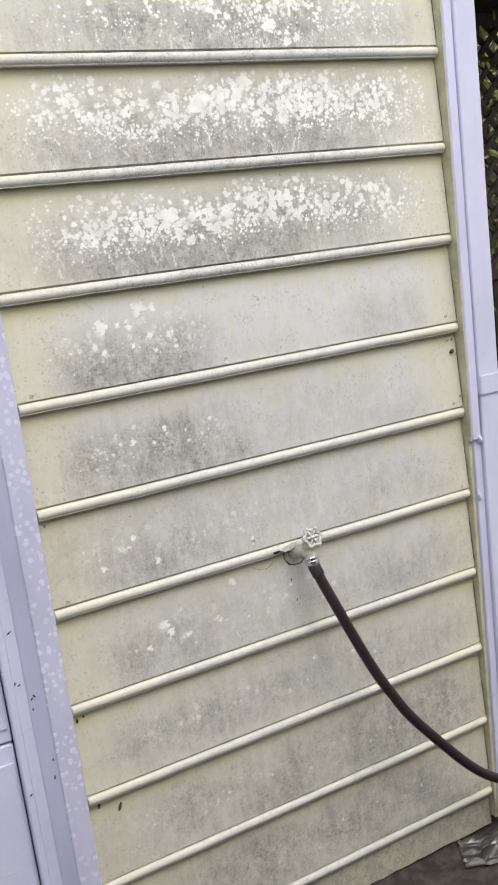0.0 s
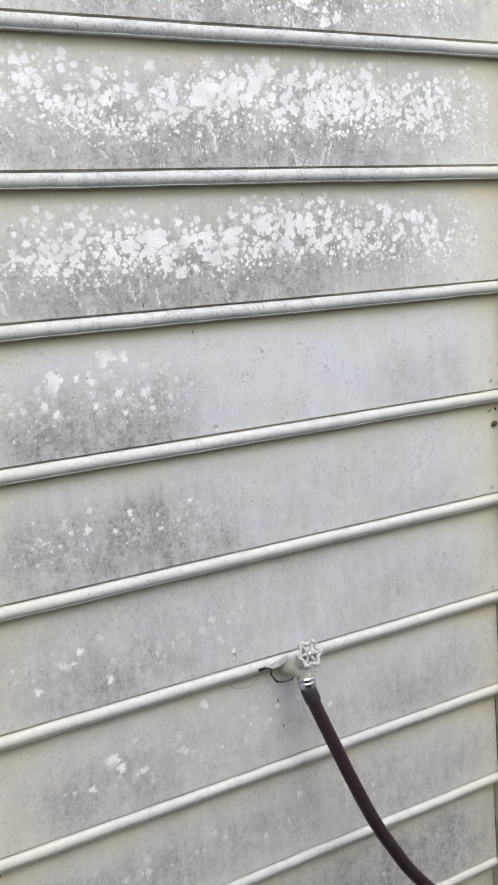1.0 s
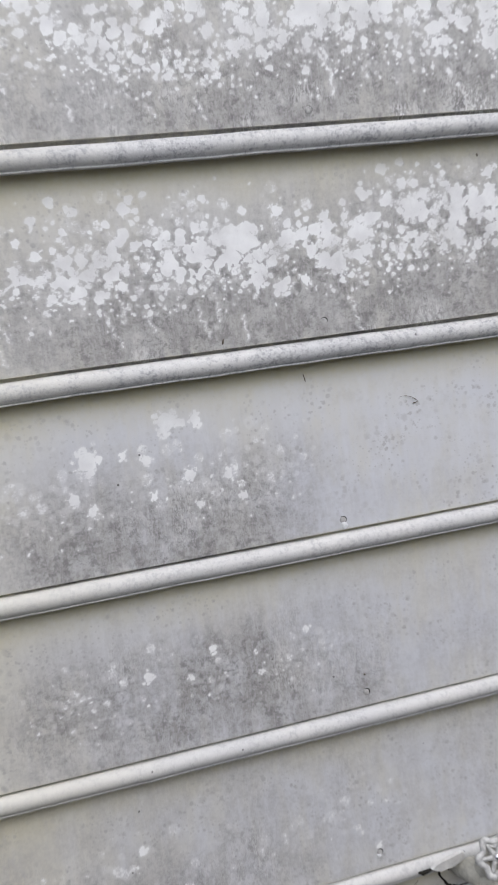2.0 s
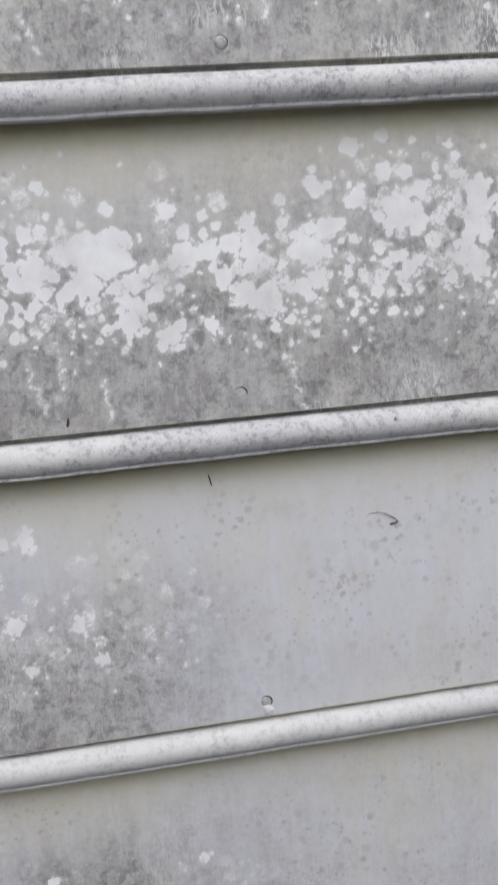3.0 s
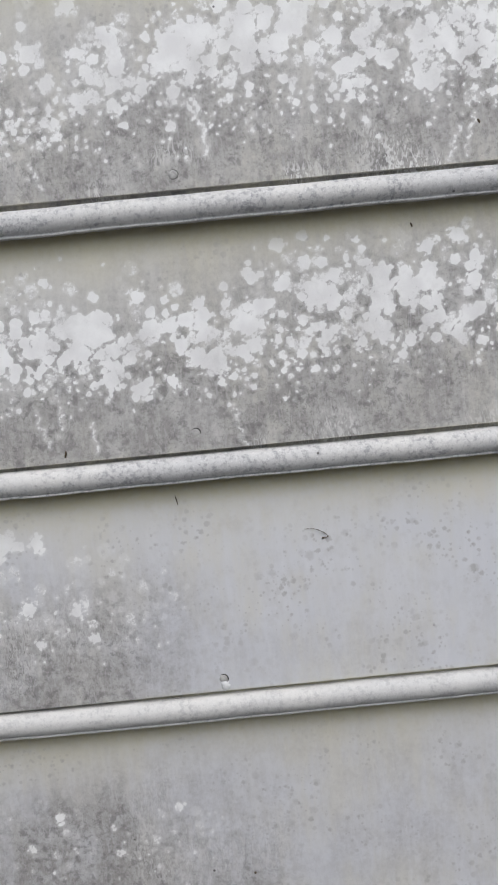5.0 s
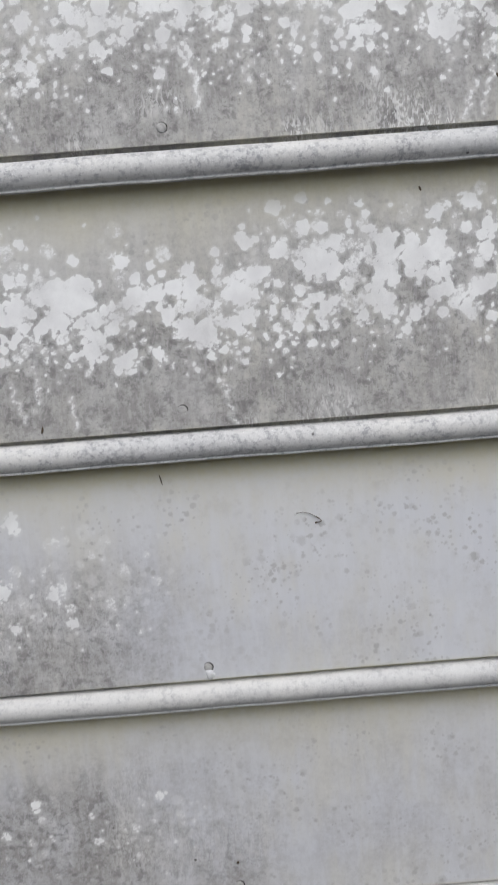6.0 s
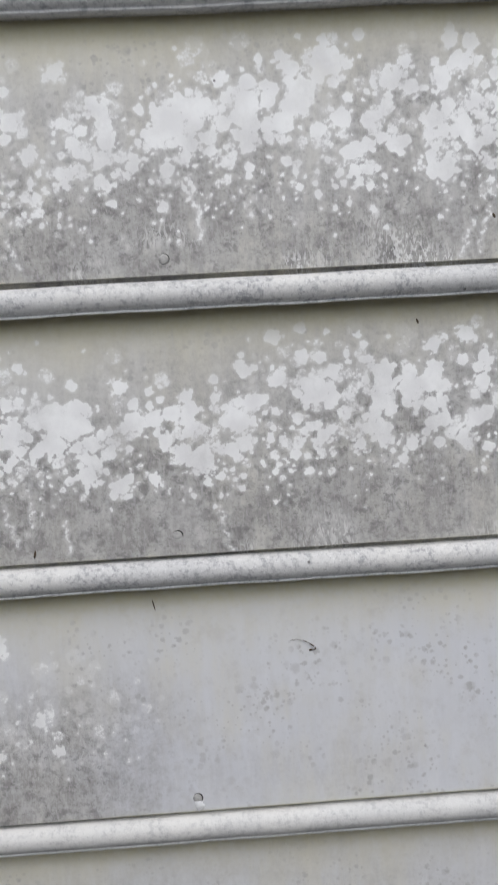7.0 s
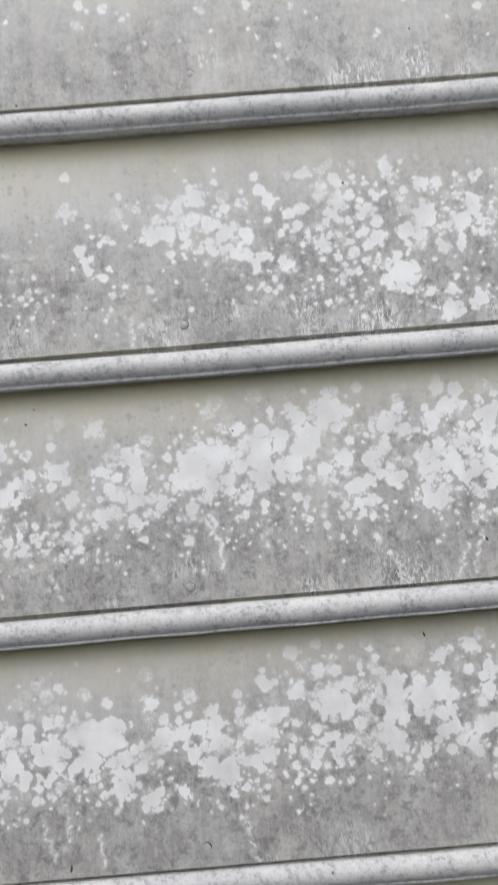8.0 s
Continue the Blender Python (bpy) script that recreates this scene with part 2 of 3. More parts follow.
        bmesh.ops.bevel(bm, geom=edges, offset=bevel, segments=2, profile=0.5, affect="EDGES")
    return bm


def extruded(profile, z0, z1, wobble=0.0, rows=2):
    """A closed outline of (x, y) run up from z0 to z1."""
    bm = bmesh.new()
    rings = []
    for j in range(rows):
        z = z0 + (z1 - z0) * j / (rows - 1)
        rings.append([bm.verts.new((x + wobble * noise.noise((x * 9, y * 9, z * 7)), y + wobble * noise.noise((x * 9 + 7, y * 9, z * 7)), z)) for x, y in profile])
    for a, b in zip(rings, rings[1:]):
        for i in range(len(profile)):
            k = (i + 1) % len(profile)
            bm.faces.new((a[i], a[k], b[k], b[i]))
    bm.faces.new(rings[0][::-1])
    bm.faces.new(rings[-1])
    return bm


def tube(points, radius, sides=12, closed=False, bm=None):
    """A round bar along points; radius is a number or one per point."""
    bm = bm or bmesh.new()
    pts = [Vector(p) for p in points]
    count = len(pts)
    radii = radius if isinstance(radius, (list, tuple)) else [radius] * count
    rings, side = [], None
    for i, p in enumerate(pts):
        a = pts[(i - 1) % count] if closed or i else p
        b = pts[(i + 1) % count] if closed or i < count - 1 else p
        d = (b - a).normalized()
        if side is None:
            side = d.cross(Vector((0.3, 0.2, 1))).normalized()
        side = (side - d * side.dot(d)).normalized()
        up = d.cross(side)
        rings.append([bm.verts.new(p + radii[i] * (math.cos(t) * side + math.sin(t) * up)) for t in (2 * math.pi * j / sides for j in range(sides))])
    pairs = list(zip(rings, rings[1:])) + ([(rings[-1], rings[0])] if closed else [])
    for a, b in pairs:
        for j in range(sides):
            k = (j + 1) % sides
            bm.faces.new((a[j], a[k], b[k], b[j]))
    if not closed:
        bm.faces.new(rings[0][::-1])
        bm.faces.new(rings[-1])
    return bm


def smooth_path(points, per=8):
    """Catmull-Rom through the points."""
    pts = [Vector(p) for p in points]
    pts = [2 * pts[0] - pts[1]] + pts + [2 * pts[-1] - pts[-2]]
    out = []
    for a, b, c, d in zip(pts, pts[1:], pts[2:], pts[3:]):
        for i in range(per):
            t = i / per
            out.append(0.5 * (2 * b + (c - a) * t + (2 * a - 5 * b + 4 * c - d) * t * t + (3 * b - a - 3 * c + d) * t ** 3))
    return out + [pts[-2]]


def lumps(points, scale, amount):
    return [p + amount * noise.noise_vector(p * scale) for p in points]


# ---- the siding wall ----
LEFT, RIGHT, PITCH, LINE3 = 0.517, 1.562, 0.2032, 1.52
BEAD = 0.0212


def line(k):
    """Height of the lower edge of course k, counted from the top down."""
    return LINE3 - (k - 3) * PITCH


def face_y(h):
    """How far the board's face stands back, at a height over its lower edge."""
    return 0.0030 + 0.0135 * (h - 0.0235) / (PITCH - 0.0235)


wall = part("wall_front", box(0.48, 1.60, 0.034, 0.16, 0.0, 2.62), M_SHEATH)
tagged(wall, "house wall clad in cream beaded lap siding, mildewed and chalky", "wall", kind="structure")

# the largest pale blotches of a course: x, height over the course's lower edge, radius
BLOTCHES = {}
BLOTCHES[1] = [(0.944, 0.116, 0.009), (1.040, 0.139, 0.007), (0.981, 0.148, 0.008), (0.980, 0.130, 0.005), (1.081, 0.101, 0.006), (1.097, 0.132, 0.007), (1.020, 0.094, 0.006), (1.026, 0.082, 0.005), (1.052, 0.084, 0.006), (1.137, 0.162, 0.007), (1.168, 0.145, 0.007), (1.167, 0.115, 0.012), (1.197, 0.110, 0.009), (1.127, 0.102, 0.008), (1.143, 0.069, 0.014), (1.204, 0.044, 0.009), (1.179, 0.037, 0.009), (1.182, 0.053, 0.006), (1.164, 0.052, 0.005), (0.875, 0.141, 0.007), (1.092, 0.123, 0.005), (0.971, 0.107, 0.004), (1.072, 0.160, 0.005)]
BLOTCHES[2] = [(0.885, 0.168, 0.008), (0.915, 0.139, 0.009), (0.864, 0.113, 0.007), (0.962, 0.130, 0.015), (0.980, 0.139, 0.011), (0.953, 0.120, 0.01), (1.015, 0.118, 0.008), (1.018, 0.141, 0.012), (1.043, 0.127, 0.011), (1.057, 0.147, 0.013), (1.075, 0.167, 0.015), (1.050, 0.164, 0.008), (1.081, 0.129, 0.008), (1.119, 0.152, 0.01), (1.134, 0.147, 0.008), (1.150, 0.124, 0.009), (1.156, 0.116, 0.007), (1.173, 0.163, 0.009), (1.203, 0.155, 0.01), (1.198, 0.132, 0.007), (1.101, 0.091, 0.006), (1.156, 0.088, 0.01), (0.991, 0.109, 0.006), (0.917, 0.089, 0.005), (0.890, 0.099, 0.005), (0.936, 0.108, 0.005), (1.131, 0.164, 0.006), (0.973, 0.106, 0.006)]
BLOTCHES[3] = [(0.864, 0.131, 0.014), (0.880, 0.124, 0.015), (0.864, 0.111, 0.01), (0.888, 0.088, 0.009), (0.914, 0.150, 0.007), (0.923, 0.125, 0.01), (0.938, 0.126, 0.009), (0.962, 0.124, 0.009), (0.962, 0.140, 0.006), (0.984, 0.140, 0.005), (1.001, 0.121, 0.011), (1.002, 0.104, 0.008), (0.958, 0.099, 0.009), (0.972, 0.096, 0.011), (0.936, 0.082, 0.006), (0.912, 0.078, 0.008), (1.057, 0.140, 0.013), (1.031, 0.151, 0.007), (1.061, 0.106, 0.007), (1.108, 0.149, 0.01), (1.105, 0.129, 0.01), (1.104, 0.109, 0.008), (1.126, 0.138, 0.009), (1.143, 0.143, 0.013), (1.151, 0.126, 0.006), (1.089, 0.099, 0.006), (1.127, 0.095, 0.006), (1.171, 0.175, 0.007), (1.146, 0.169, 0.007), (1.182, 0.140, 0.008), (0.836, 0.123, 0.008), (0.975, 0.077, 0.005)]
BLOTCHES[4] = [(0.700, 0.137, 0.012), (0.782, 0.164, 0.012), (0.684, 0.103, 0.0072), (0.699, 0.088, 0.0063), (0.798, 0.109, 0.0072), (0.837, 0.103, 0.0054), (0.851, 0.079, 0.0045), (0.757, 0.130, 0.0063), (0.736, 0.138, 0.0045), (0.805, 0.079, 0.0045), (0.811, 0.162, 0.0072), (0.761, 0.094, 0.0045)]
BLOTCHES[5] = [(0.80, 0.125, 0.005), (0.775, 0.10, 0.004), (0.85, 0.09, 0.004), (0.73, 0.11, 0.006)]
BLOTCHES[6] = [(0.963, 0.052, 0.005), (0.744, 0.063, 0.006), (0.70, 0.12, 0.006), (0.63, 0.075, 0.006)]
BLOTCHES[7] = [(0.906, 0.172, 0.008), (0.737, 0.125, 0.010), (0.752, 0.108, 0.008), (0.70, 0.085, 0.006), (0.79, 0.09, 0.006)]
# patches of mildew, and of painted dimness low on the wall, on each course: centre x, half width, centre height, half
# height, strength
FILM_AND_DIMNESS = {
    -1: [(1.05, 0.4, 0.05, 0.06, 0.7)],
    0: [(1.0, 0.45, 0.05, 0.08, 0.75), (1.15, 0.2, 0.1, 0.05, 0.5)],
    1: [(0.98, 0.38, 0.06, 0.075, 0.9), (1.15, 0.24, 0.10, 0.08, 0.8), (1.42, 0.1, 0.07, 0.05, 0.5)],
    2: [(1.0, 0.40, 0.06, 0.085, 0.95), (1.2, 0.28, 0.11, 0.07, 0.85), (0.85, 0.2, 0.10, 0.07, 0.8)],
    3: [(0.98, 0.40, 0.07, 0.085, 0.95), (1.15, 0.28, 0.11, 0.07, 0.9), (0.8, 0.18, 0.1, 0.06, 0.75)],
    4: [(0.76, 0.17, 0.06, 0.07, 1.0), (1.1, 0.5, 0.06, 0.09, 0.12), (1.36, 0.12, 0.06, 0.06, 0.45), (0.98, 0.2, 0.05, 0.03, 0.22)],
}
# wide and right-hand patches here also paint in the weaker light near the foot
FILM_AND_DIMNESS.update({
    5: [(0.79, 0.22, 0.065, 0.095, 1.0), (0.95, 0.5, 0.08, 0.11, 0.3), (1.3, 0.2, 0.05, 0.05, 0.35)],
    6: [(0.74, 0.18, 0.07, 0.07, 0.68), (0.9, 0.5, 0.10, 0.14, 0.42), (1.3, 0.24, 0.07, 0.08, 0.45)],
    7: [(0.74, 0.14, 0.07, 0.07, 0.72), (1.0, 0.5, 0.09, 0.13, 0.36), (1.17, 0.16, 0.08, 0.06, 0.5), (1.38, 0.18, 0.08, 0.08, 0.58)],
    8: [(0.85, 0.3, 0.09, 0.07, 0.66), (1.05, 0.5, 0.1, 0.14, 0.4), (1.33, 0.23, 0.08, 0.09, 0.64)],
    9: [(1.0, 0.47, 0.09, 0.11, 0.72), (1.34, 0.23, 0.09, 0.11, 0.85)],
    10: [(1.05, 0.52, 0.09, 0.13, 0.8), (1.3, 0.3, 0.03, 0.03, 0.85)],
})
# pale spots sown at random: number, x from, x to, lowest, densest and highest, largest radius
SOWN = {
    -1: (60, 0.75, 1.4, 0.04, 0.09, 0.15, 0.005),
    0: (110, 0.8, 1.46, 0.04, 0.10, 0.16, 0.005),
    1: (1300, 0.66, 1.48, 0.035, 0.115, 0.178, 0.0056),
    2: (2500, 0.59, 1.52, 0.054, 0.116, 0.194, 0.0066),
    3: (2000, 0.59, 1.50, 0.056, 0.108, 0.192, 0.0062),
    4: (150, 0.58, 0.93, 0.05, 0.10, 0.17, 0.006),
    5: (130, 0.60, 0.94, 0.05, 0.10, 0.15, 0.005),
    6: (80, 0.58, 1.0, 0.05, 0.10, 0.15, 0.007),
    7: (90, 0.62, 1.2, 0.05, 0.10, 0.15, 0.008),
    8: (70, 0.62, 1.3, 0.05, 0.10, 0.15, 0.007),
    9: (60, 0.62, 1.4, 0.05, 0.10, 0.15, 0.006),
    10: (60, 0.62, 1.4, 0.05, 0.10, 0.15, 0.006),
}


def cloud(X, H, scale, seed, tall=1.0):
    """Smooth value noise from -1 to 1 on a grid; tall stretches it upwards."""
    table = np.random.RandomState(seed + 100).uniform(-1, 1, (128, 128))
    u, v = X * scale, H * scale / tall + 3.7
    i, j = np.floor(u).astype(int), np.floor(v).astype(int)
    fu, fv = u - i, v - j
    fu, fv = fu * fu * (3 - 2 * fu), fv * fv * (3 - 2 * fv)
    g = lambda a, b: table[(i + a) % 128, (j + b) % 128]
    return (g(0, 0) * (1 - fu) + g(1, 0) * fu) * (1 - fv) + (g(0, 1) * (1 - fu) + g(1, 1) * fu) * fv


def ease(x):
    x = np.clip(x, 0, 1)
    return x * x * (3 - 2 * x)


def stain_fields(k, X, H):
    """The stains of a course, on a grid of places X and heights H over its lower edge."""
    rnd = random.Random(40 + k)
    film = np.zeros_like(X)
    for cx, hw, cz, hh, s in FILM_AND_DIMNESS.get(k, []):
        film = np.maximum(film, s * np.exp(-np.abs((X - cx) / hw) ** 4 - np.abs((H - cz) / hh) ** 2.6))
    film = np.clip(film * (1 + 0.2 * cloud(X, H, 28, k) + 0.3 * cloud(X, H, 11, k + 3) + 0.2 * cloud(X, H, 110, k + 9, 5.0)), 0, 1)
    shelter_shade = np.clip(np.exp(-((PITCH - H) / 0.034) ** 2) * (1 + 0.35 * cloud(X, H, 35, k + 5, 2.0)), 0, 1)
    # the paint has kept its cream at both ends and low on the wall
    fade = ease((X - LEFT) / 0.22 + 0.12 * cloud(X, H, 14, k + 30)) * ease((RIGHT - X) / 0.17 + 0.12 * cloud(X, H, 14, k + 31))
    fade = np.clip(fade * {7: 0.85, 8: 0.6, 9: 0.4, 10: 0.25}.get(k, 1.0), 0, 1)
    shelter_shade = shelter_shade * (1 - 0.45 * fade)
    # full strength under the bead above and in the groove, tinting the shade there
    shelter_shade = np.maximum(shelter_shade, np.exp(-((PITCH - 0.004 - H) / 0.017) ** 2))
    shelter_shade = np.maximum(shelter_shade, np.exp(-((H - 0.0215) / 0.0035) ** 2))
    # the painted bluish sheen is stronger on the courses from 4 down
    fade = fade * (0.55 if k < 4 else 1.0)
    patches = ease(1.2 * cloud(X, H, 17, k + 40) + 0.7 * cloud(X, H, 47, k + 41))
    crust = (patches * ease((0.068 - H + 0.02 * cloud(X, H, 40, k + 42)) / 0.03) if 0 <= k <= 3 else 0.4 * film * patches) * (0.55 if k == 3 else 1.0)
    chalk = np.full_like(X, -1.0)
    XW = X + 0.0011 * cloud(X, H, 130, k + 20) + 0.0008 * cloud(X, H, 370, k + 21)
    HW = H + 0.0011 * cloud(X, H, 130, k + 22) + 0.0008 * cloud(X, H, 370, k + 23)

    def dab(x, h, r, a=XW, b=HW, weight=1.0):
        """Lays a blotch: above 0.5 inside, falling off by a fixed slope over its rim."""
        near = (np.abs(a - x) < r + 0.006) & (np.abs(b - h) < r + 0.006)
        turn, phase = rnd.choice((3, 4, 5)), rnd.uniform(0, 6.3)
        dx, dh = a[near] - x, b[near] - h
        edge = r * (1 + 0.08 * np.cos(turn * np.arctan2(dh, dx) + phase))
        chalk[near] = np.maximum(chalk[near], np.minimum(0.5 + (edge - np.hypot(dx, dh)) / 0.004, weight))

    for x, h, r in BLOTCHES.get(k, []):
        dab(x, h, r * 0.74)
        # smaller ones that have run into its rim
        for _ in range(int(4 + 900 * r)):
            t, q, away = rnd.uniform(0, 6.3), r * rnd.uniform(0.12, 0.36), rnd.uniform(0.75, 1.15) * r
            dab(x + away * math.cos(t), h + away * math.sin(t), q, weight=rnd.choice((0.55, 0.62, 1.0)))
    if k in SOWN:
        count, x0, x1, h0, h1, h2, big = SOWN[k]
        placed = 0
        while placed < count:
            u, h = rnd.random(), rnd.triangular(h0, h2, h1)
            x = x0 + (x1 - x0) * u
            # they gather in clumps and thin out towards both ends
            thick = 0.45 + 0.6 * float(cloud(np.array(x), np.array(h), 31, k + 50)) + 0.35 * float(cloud(np.array(x), np.array(h), 9, k + 51))
            if k == 1:
                thick -= 0.42 * max(0.0, min(1.0, (1.08 - x) / 0.14))
            if rnd.random() > thick + 0.12:
                placed += 0.25
                continue
            placed += 1
            rise = max(0.0, min(1.0, (h - h0) / (h1 - h0)))
            ends = min(1.0, 5 * min(u, 1 - u) + 0.4)
            r = (0.0012 + (big - 0.0012) * rnd.random() ** 2.1 * (0.25 + 0.75 * rise)) * ends
            faint = max(0.0, (h - h1) / (h2 - h1))
            dab(x, h, r, weight=rnd.choice((0.54, 0.62, 1.0, 1.0)) - 0.14 * faint if k < 4 else rnd.uniform(0.42, 0.56))
        for _ in range(count // 4 if 0 < k < 4 else count // 3):
            h = rnd.triangular(h0 - 0.012, h1 + 0.03, h0 + 0.03)
            dab(rnd.uniform(x0, x1), h, rnd.uniform(0.0006, 0.0019), weight=rnd.choice((0.5, 0.55, 1.0)))
        # grazing trails that wind down to the bead
        for _ in range(count // 200 if 0 <= k < 5 else 0):
            x, h = rnd.uniform(x0, x1), rnd.uniform(0.05, 0.085)
            lean = rnd.uniform(-0.00025, 0.00025)
            for i in range(rnd.randint(25, 70)):
                x += lean + 0.0009 * math.sin(i * 0.9 + 2 * math.sin(i * 0.31)) + rnd.uniform(-0.0006, 0.0006)
                h -= rnd.uniform(-0.0002, 0.0012)
                if h < 0.026:
                    break
                dab(x, h, rnd.uniform(0.0007, 0.0013), X, H, rnd.uniform(0.48, 0.58))
    return {"mildew": film, "bloom": chalk, "shelter_shade": shelter_shade, "fade": fade, "crust": np.clip(crust, 0, 1)}


def grid_mesh(name, P, closed):
    """A mesh from an array of rows of points; closed: each row is a loop, with caps on both ends."""
    rows, cols = P.shape[:2]
    me = bpy.data.meshes.new(name)
    idx = np.arange(rows * cols).reshape(rows, cols)
    nxt = np.roll(idx, -1, axis=1)
    a, b, c, d = idx[:-1], nxt[:-1], nxt[1:], idx[1:]
    if not closed:
        a, b, c, d = a[:, :-1], b[:, :-1], c[:, :-1], d[:, :-1]
    faces = np.stack([a, d, c, b], axis=-1).reshape(-1, 4).tolist()
    if closed:
        faces += [idx[0].tolist(), idx[-1][::-1].tolist()]
    me.from_pydata(P.reshape(-1, 3).tolist(), [], faces)
    return me


def ripple(X, k, wave, amount):
    """A slow unevenness along a course."""
    return amount * (np.sin(X * wave + k * 2.1) + 0.6 * np.sin(X * wave * 2.7 + k * 4.7) + 0.4 * np.sin(X * wave * 7.3 + k))


def siding_board(k):
    z, top = line(k), PITCH + 0.012
    close = 0 <= k <= 5
    fine = 0.0011 if close else 0.003
    xs = np.unique(np.round(np.concatenate([np.arange(LEFT, 0.70, 0.0022), np.arange(0.70, 1.25, fine), np.arange(1.25, RIGHT, 0.0022), [RIGHT]]), 5))
    hs = np.concatenate([np.linspace(0.0248, PITCH - 0.004, int((PITCH - 0.03) / (0.0011 if close else 0.0026))), [top]])
    ys = face_y(hs)
    # front face from the groove up, then down the back
    hh = np.concatenate([[0.0205, 0.0241], hs, [top, 0.0205]])
    yy = np.concatenate([[0.0090, 0.0078], ys, [0.033, 0.033]])
    X, H = np.meshgrid(xs, hh, indexing="ij")
    Y = np.tile(yy, (len(xs), 1))
    Y[:, 2:-2] += ripple(X[:, 2:-2], k, 11, 0.0003)
    me = grid_mesh("siding_board", np.stack([X, Y, H + z], axis=-1), True)
    for name, field in stain_fields(k, X, H).items():
        me.attributes.new(name, "FLOAT", "POINT").data.foreach_set("value", field.ravel().astype(np.float32))
    me.materials.append(M_BOARD)
    board = new("siding_board", me)
    board.parent = wall
    # the rounded bead with its thin lower lip
    turn = np.linspace(math.radians(95), math.radians(-66), 14)
    bh = np.concatenate([[BEAD], 0.0109 + 0.0101 * np.sin(turn), [0.0012, 0.0, 0.0, BEAD]])
    by = np.concatenate([[0.0100], 0.0062 - 0.0102 * np.cos(turn), [0.0016, 0.0010, 0.021, 0.021]])
    xb = np.arange(LEFT, RIGHT + 0.0045, 0.003)
    X, H = np.meshgrid(xb, bh, indexing="ij")
    Y = np.tile(by, (len(xb), 1)) + ripple(X, k, 13, 0.00035)
    lip = (H < 0.004) * 0.00018 * np.sin(X * 310 + 5 * np.sin(X * 61 + k))
    end = np.clip((X - (RIGHT - 0.004)) / 0.0075, 0, 1) ** 2
    Y = Y + end * (0.012 - Y) * 0.6
    me = grid_mesh("bead", np.stack([X, Y, z + H + lip + ripple(X, k + 3, 9, 0.00035)], axis=-1), True)
    dirty = {0: 0.9, 1: 0.9, 2: 0.9, 3: 0.85, 4: 0.42, 5: 0.34}.get(k, 0.36)
    grime = dirty * (0.3 + 0.7 * ease((X - 0.56) / 0.25) * ease((1.52 - X) / 0.3))
    me.attributes.new("mildew", "FLOAT", "POINT").data.foreach_set("value", grime.ravel().astype(np.float32))
    me.attributes.new("fade", "FLOAT", "POINT").data.foreach_set("value", (ease((X - 0.56) / 0.25) * ease((1.52 - X) / 0.25)).ravel().astype(np.float32))
    me.materials.append(M_BEAD)
    smooth = [True] * len(me.polygons)
    smooth[-2:] = [False, False]
    me.polygons.foreach_set("use_smooth", smooth)
    bead = new("bead", me)
    bead.parent = board
    tagged(bead, "rounded pale bead along the lower edge")
    return board


for course in range(-2, 11):
    siding_board(course)

# the shrunken joint between the boards and the corner board, open along part of each course
for course in range(-2, 11):
    rnd = random.Random(300 + course)
    h0, h1 = rnd.uniform(0.026, 0.05), rnd.uniform(0.12, 0.185)
    heights = [h0 + (h1 - h0) * i / 12 for i in range(13)]
    part("open_joint", tube([(RIGHT + 0.0004 + 0.0006 * noise.noise((h * 60, course, 0)), face_y(h) - 0.0004, line(course) + h) for h in heights], [0.0004 + 0.0007 * abs(noise.noise((h * 90, course, 4))) for h in heights], 6), M_GAP, wall)

# the cut starter strip under the last course, ragged where it meets the soil
bm = bmesh.new()
front, back = [], []
for i in range(60):
    x = LEFT + (RIGHT - LEFT) * i / 59
    low = 0.008 + 0.006 * noise.noise((x * 9, 1, 0)) + 0.004 * noise.noise((x * 40, 2, 0))
    front.append((bm.verts.new((x, 0.0165, line(10) + 0.012)), bm.verts.new((x, 0.009, low))))
    back.append((bm.verts.new((x, 0.031, line(10) + 0.012)), bm.verts.new((x, 0.031, low))))
for r in (front, back):
    for a, b in zip(r, r[1:]):
        bm.faces.new((a[0], a[1], b[1], b[0]))
for a, b, c, d in zip(front, front[1:], back, back[1:]):
    bm.faces.new((a[1], c[1], d[1], b[1]))
starter = part("starter_strip", bm, M_BOARD, wall, "dirty cream strip at the foot of the wall")
for field, amount in (("mildew", 0.8), ("shelter_shade", 0.55), ("bloom", -1.0), ("fade", 0.0), ("crust", 0.0)):
    starter.data.attributes.new(field, "FLOAT", "POINT").data.foreach_set("value", [amount] * len(starter.data.vertices))

# ---- nails, specks and scars on the boards ----


def nail(x, k, h, r=0.0036):
    """A domed nail head, its rim standing a little proud."""
    bm = bmesh.new()
    bmesh.ops.create_uvsphere(bm, u_segments=14, v_segments=6, radius=r)
    bmesh.ops.scale(bm, vec=(1, 0.3, 1), verts=bm.verts)
    ring = [(1.1 * r * math.cos(t), -0.0002, 1.1 * r * math.sin(t)) for t in (math.pi * (i - 2) / 8 for i in range(9))]
    bmesh.ops.translate(bm, vec=(x, face_y(h), line(k) + h), verts=bm.verts)
    head = part("nail_head", bm, M_NAIL, wall, smooth=True)
    open_by = 1.0 if k > 2 else 0.45
    crack = tube([(x + a, face_y(h) - 0.0003, line(k) + h + c) for a, _, c in ring], [open_by * w for w in (0.0002, 0.0003, 0.0004, 0.0005, 0.00045, 0.0004, 0.0003, 0.0002, 0.0001)], 6)
    part("paint_crack", crack, M_GAP, head)


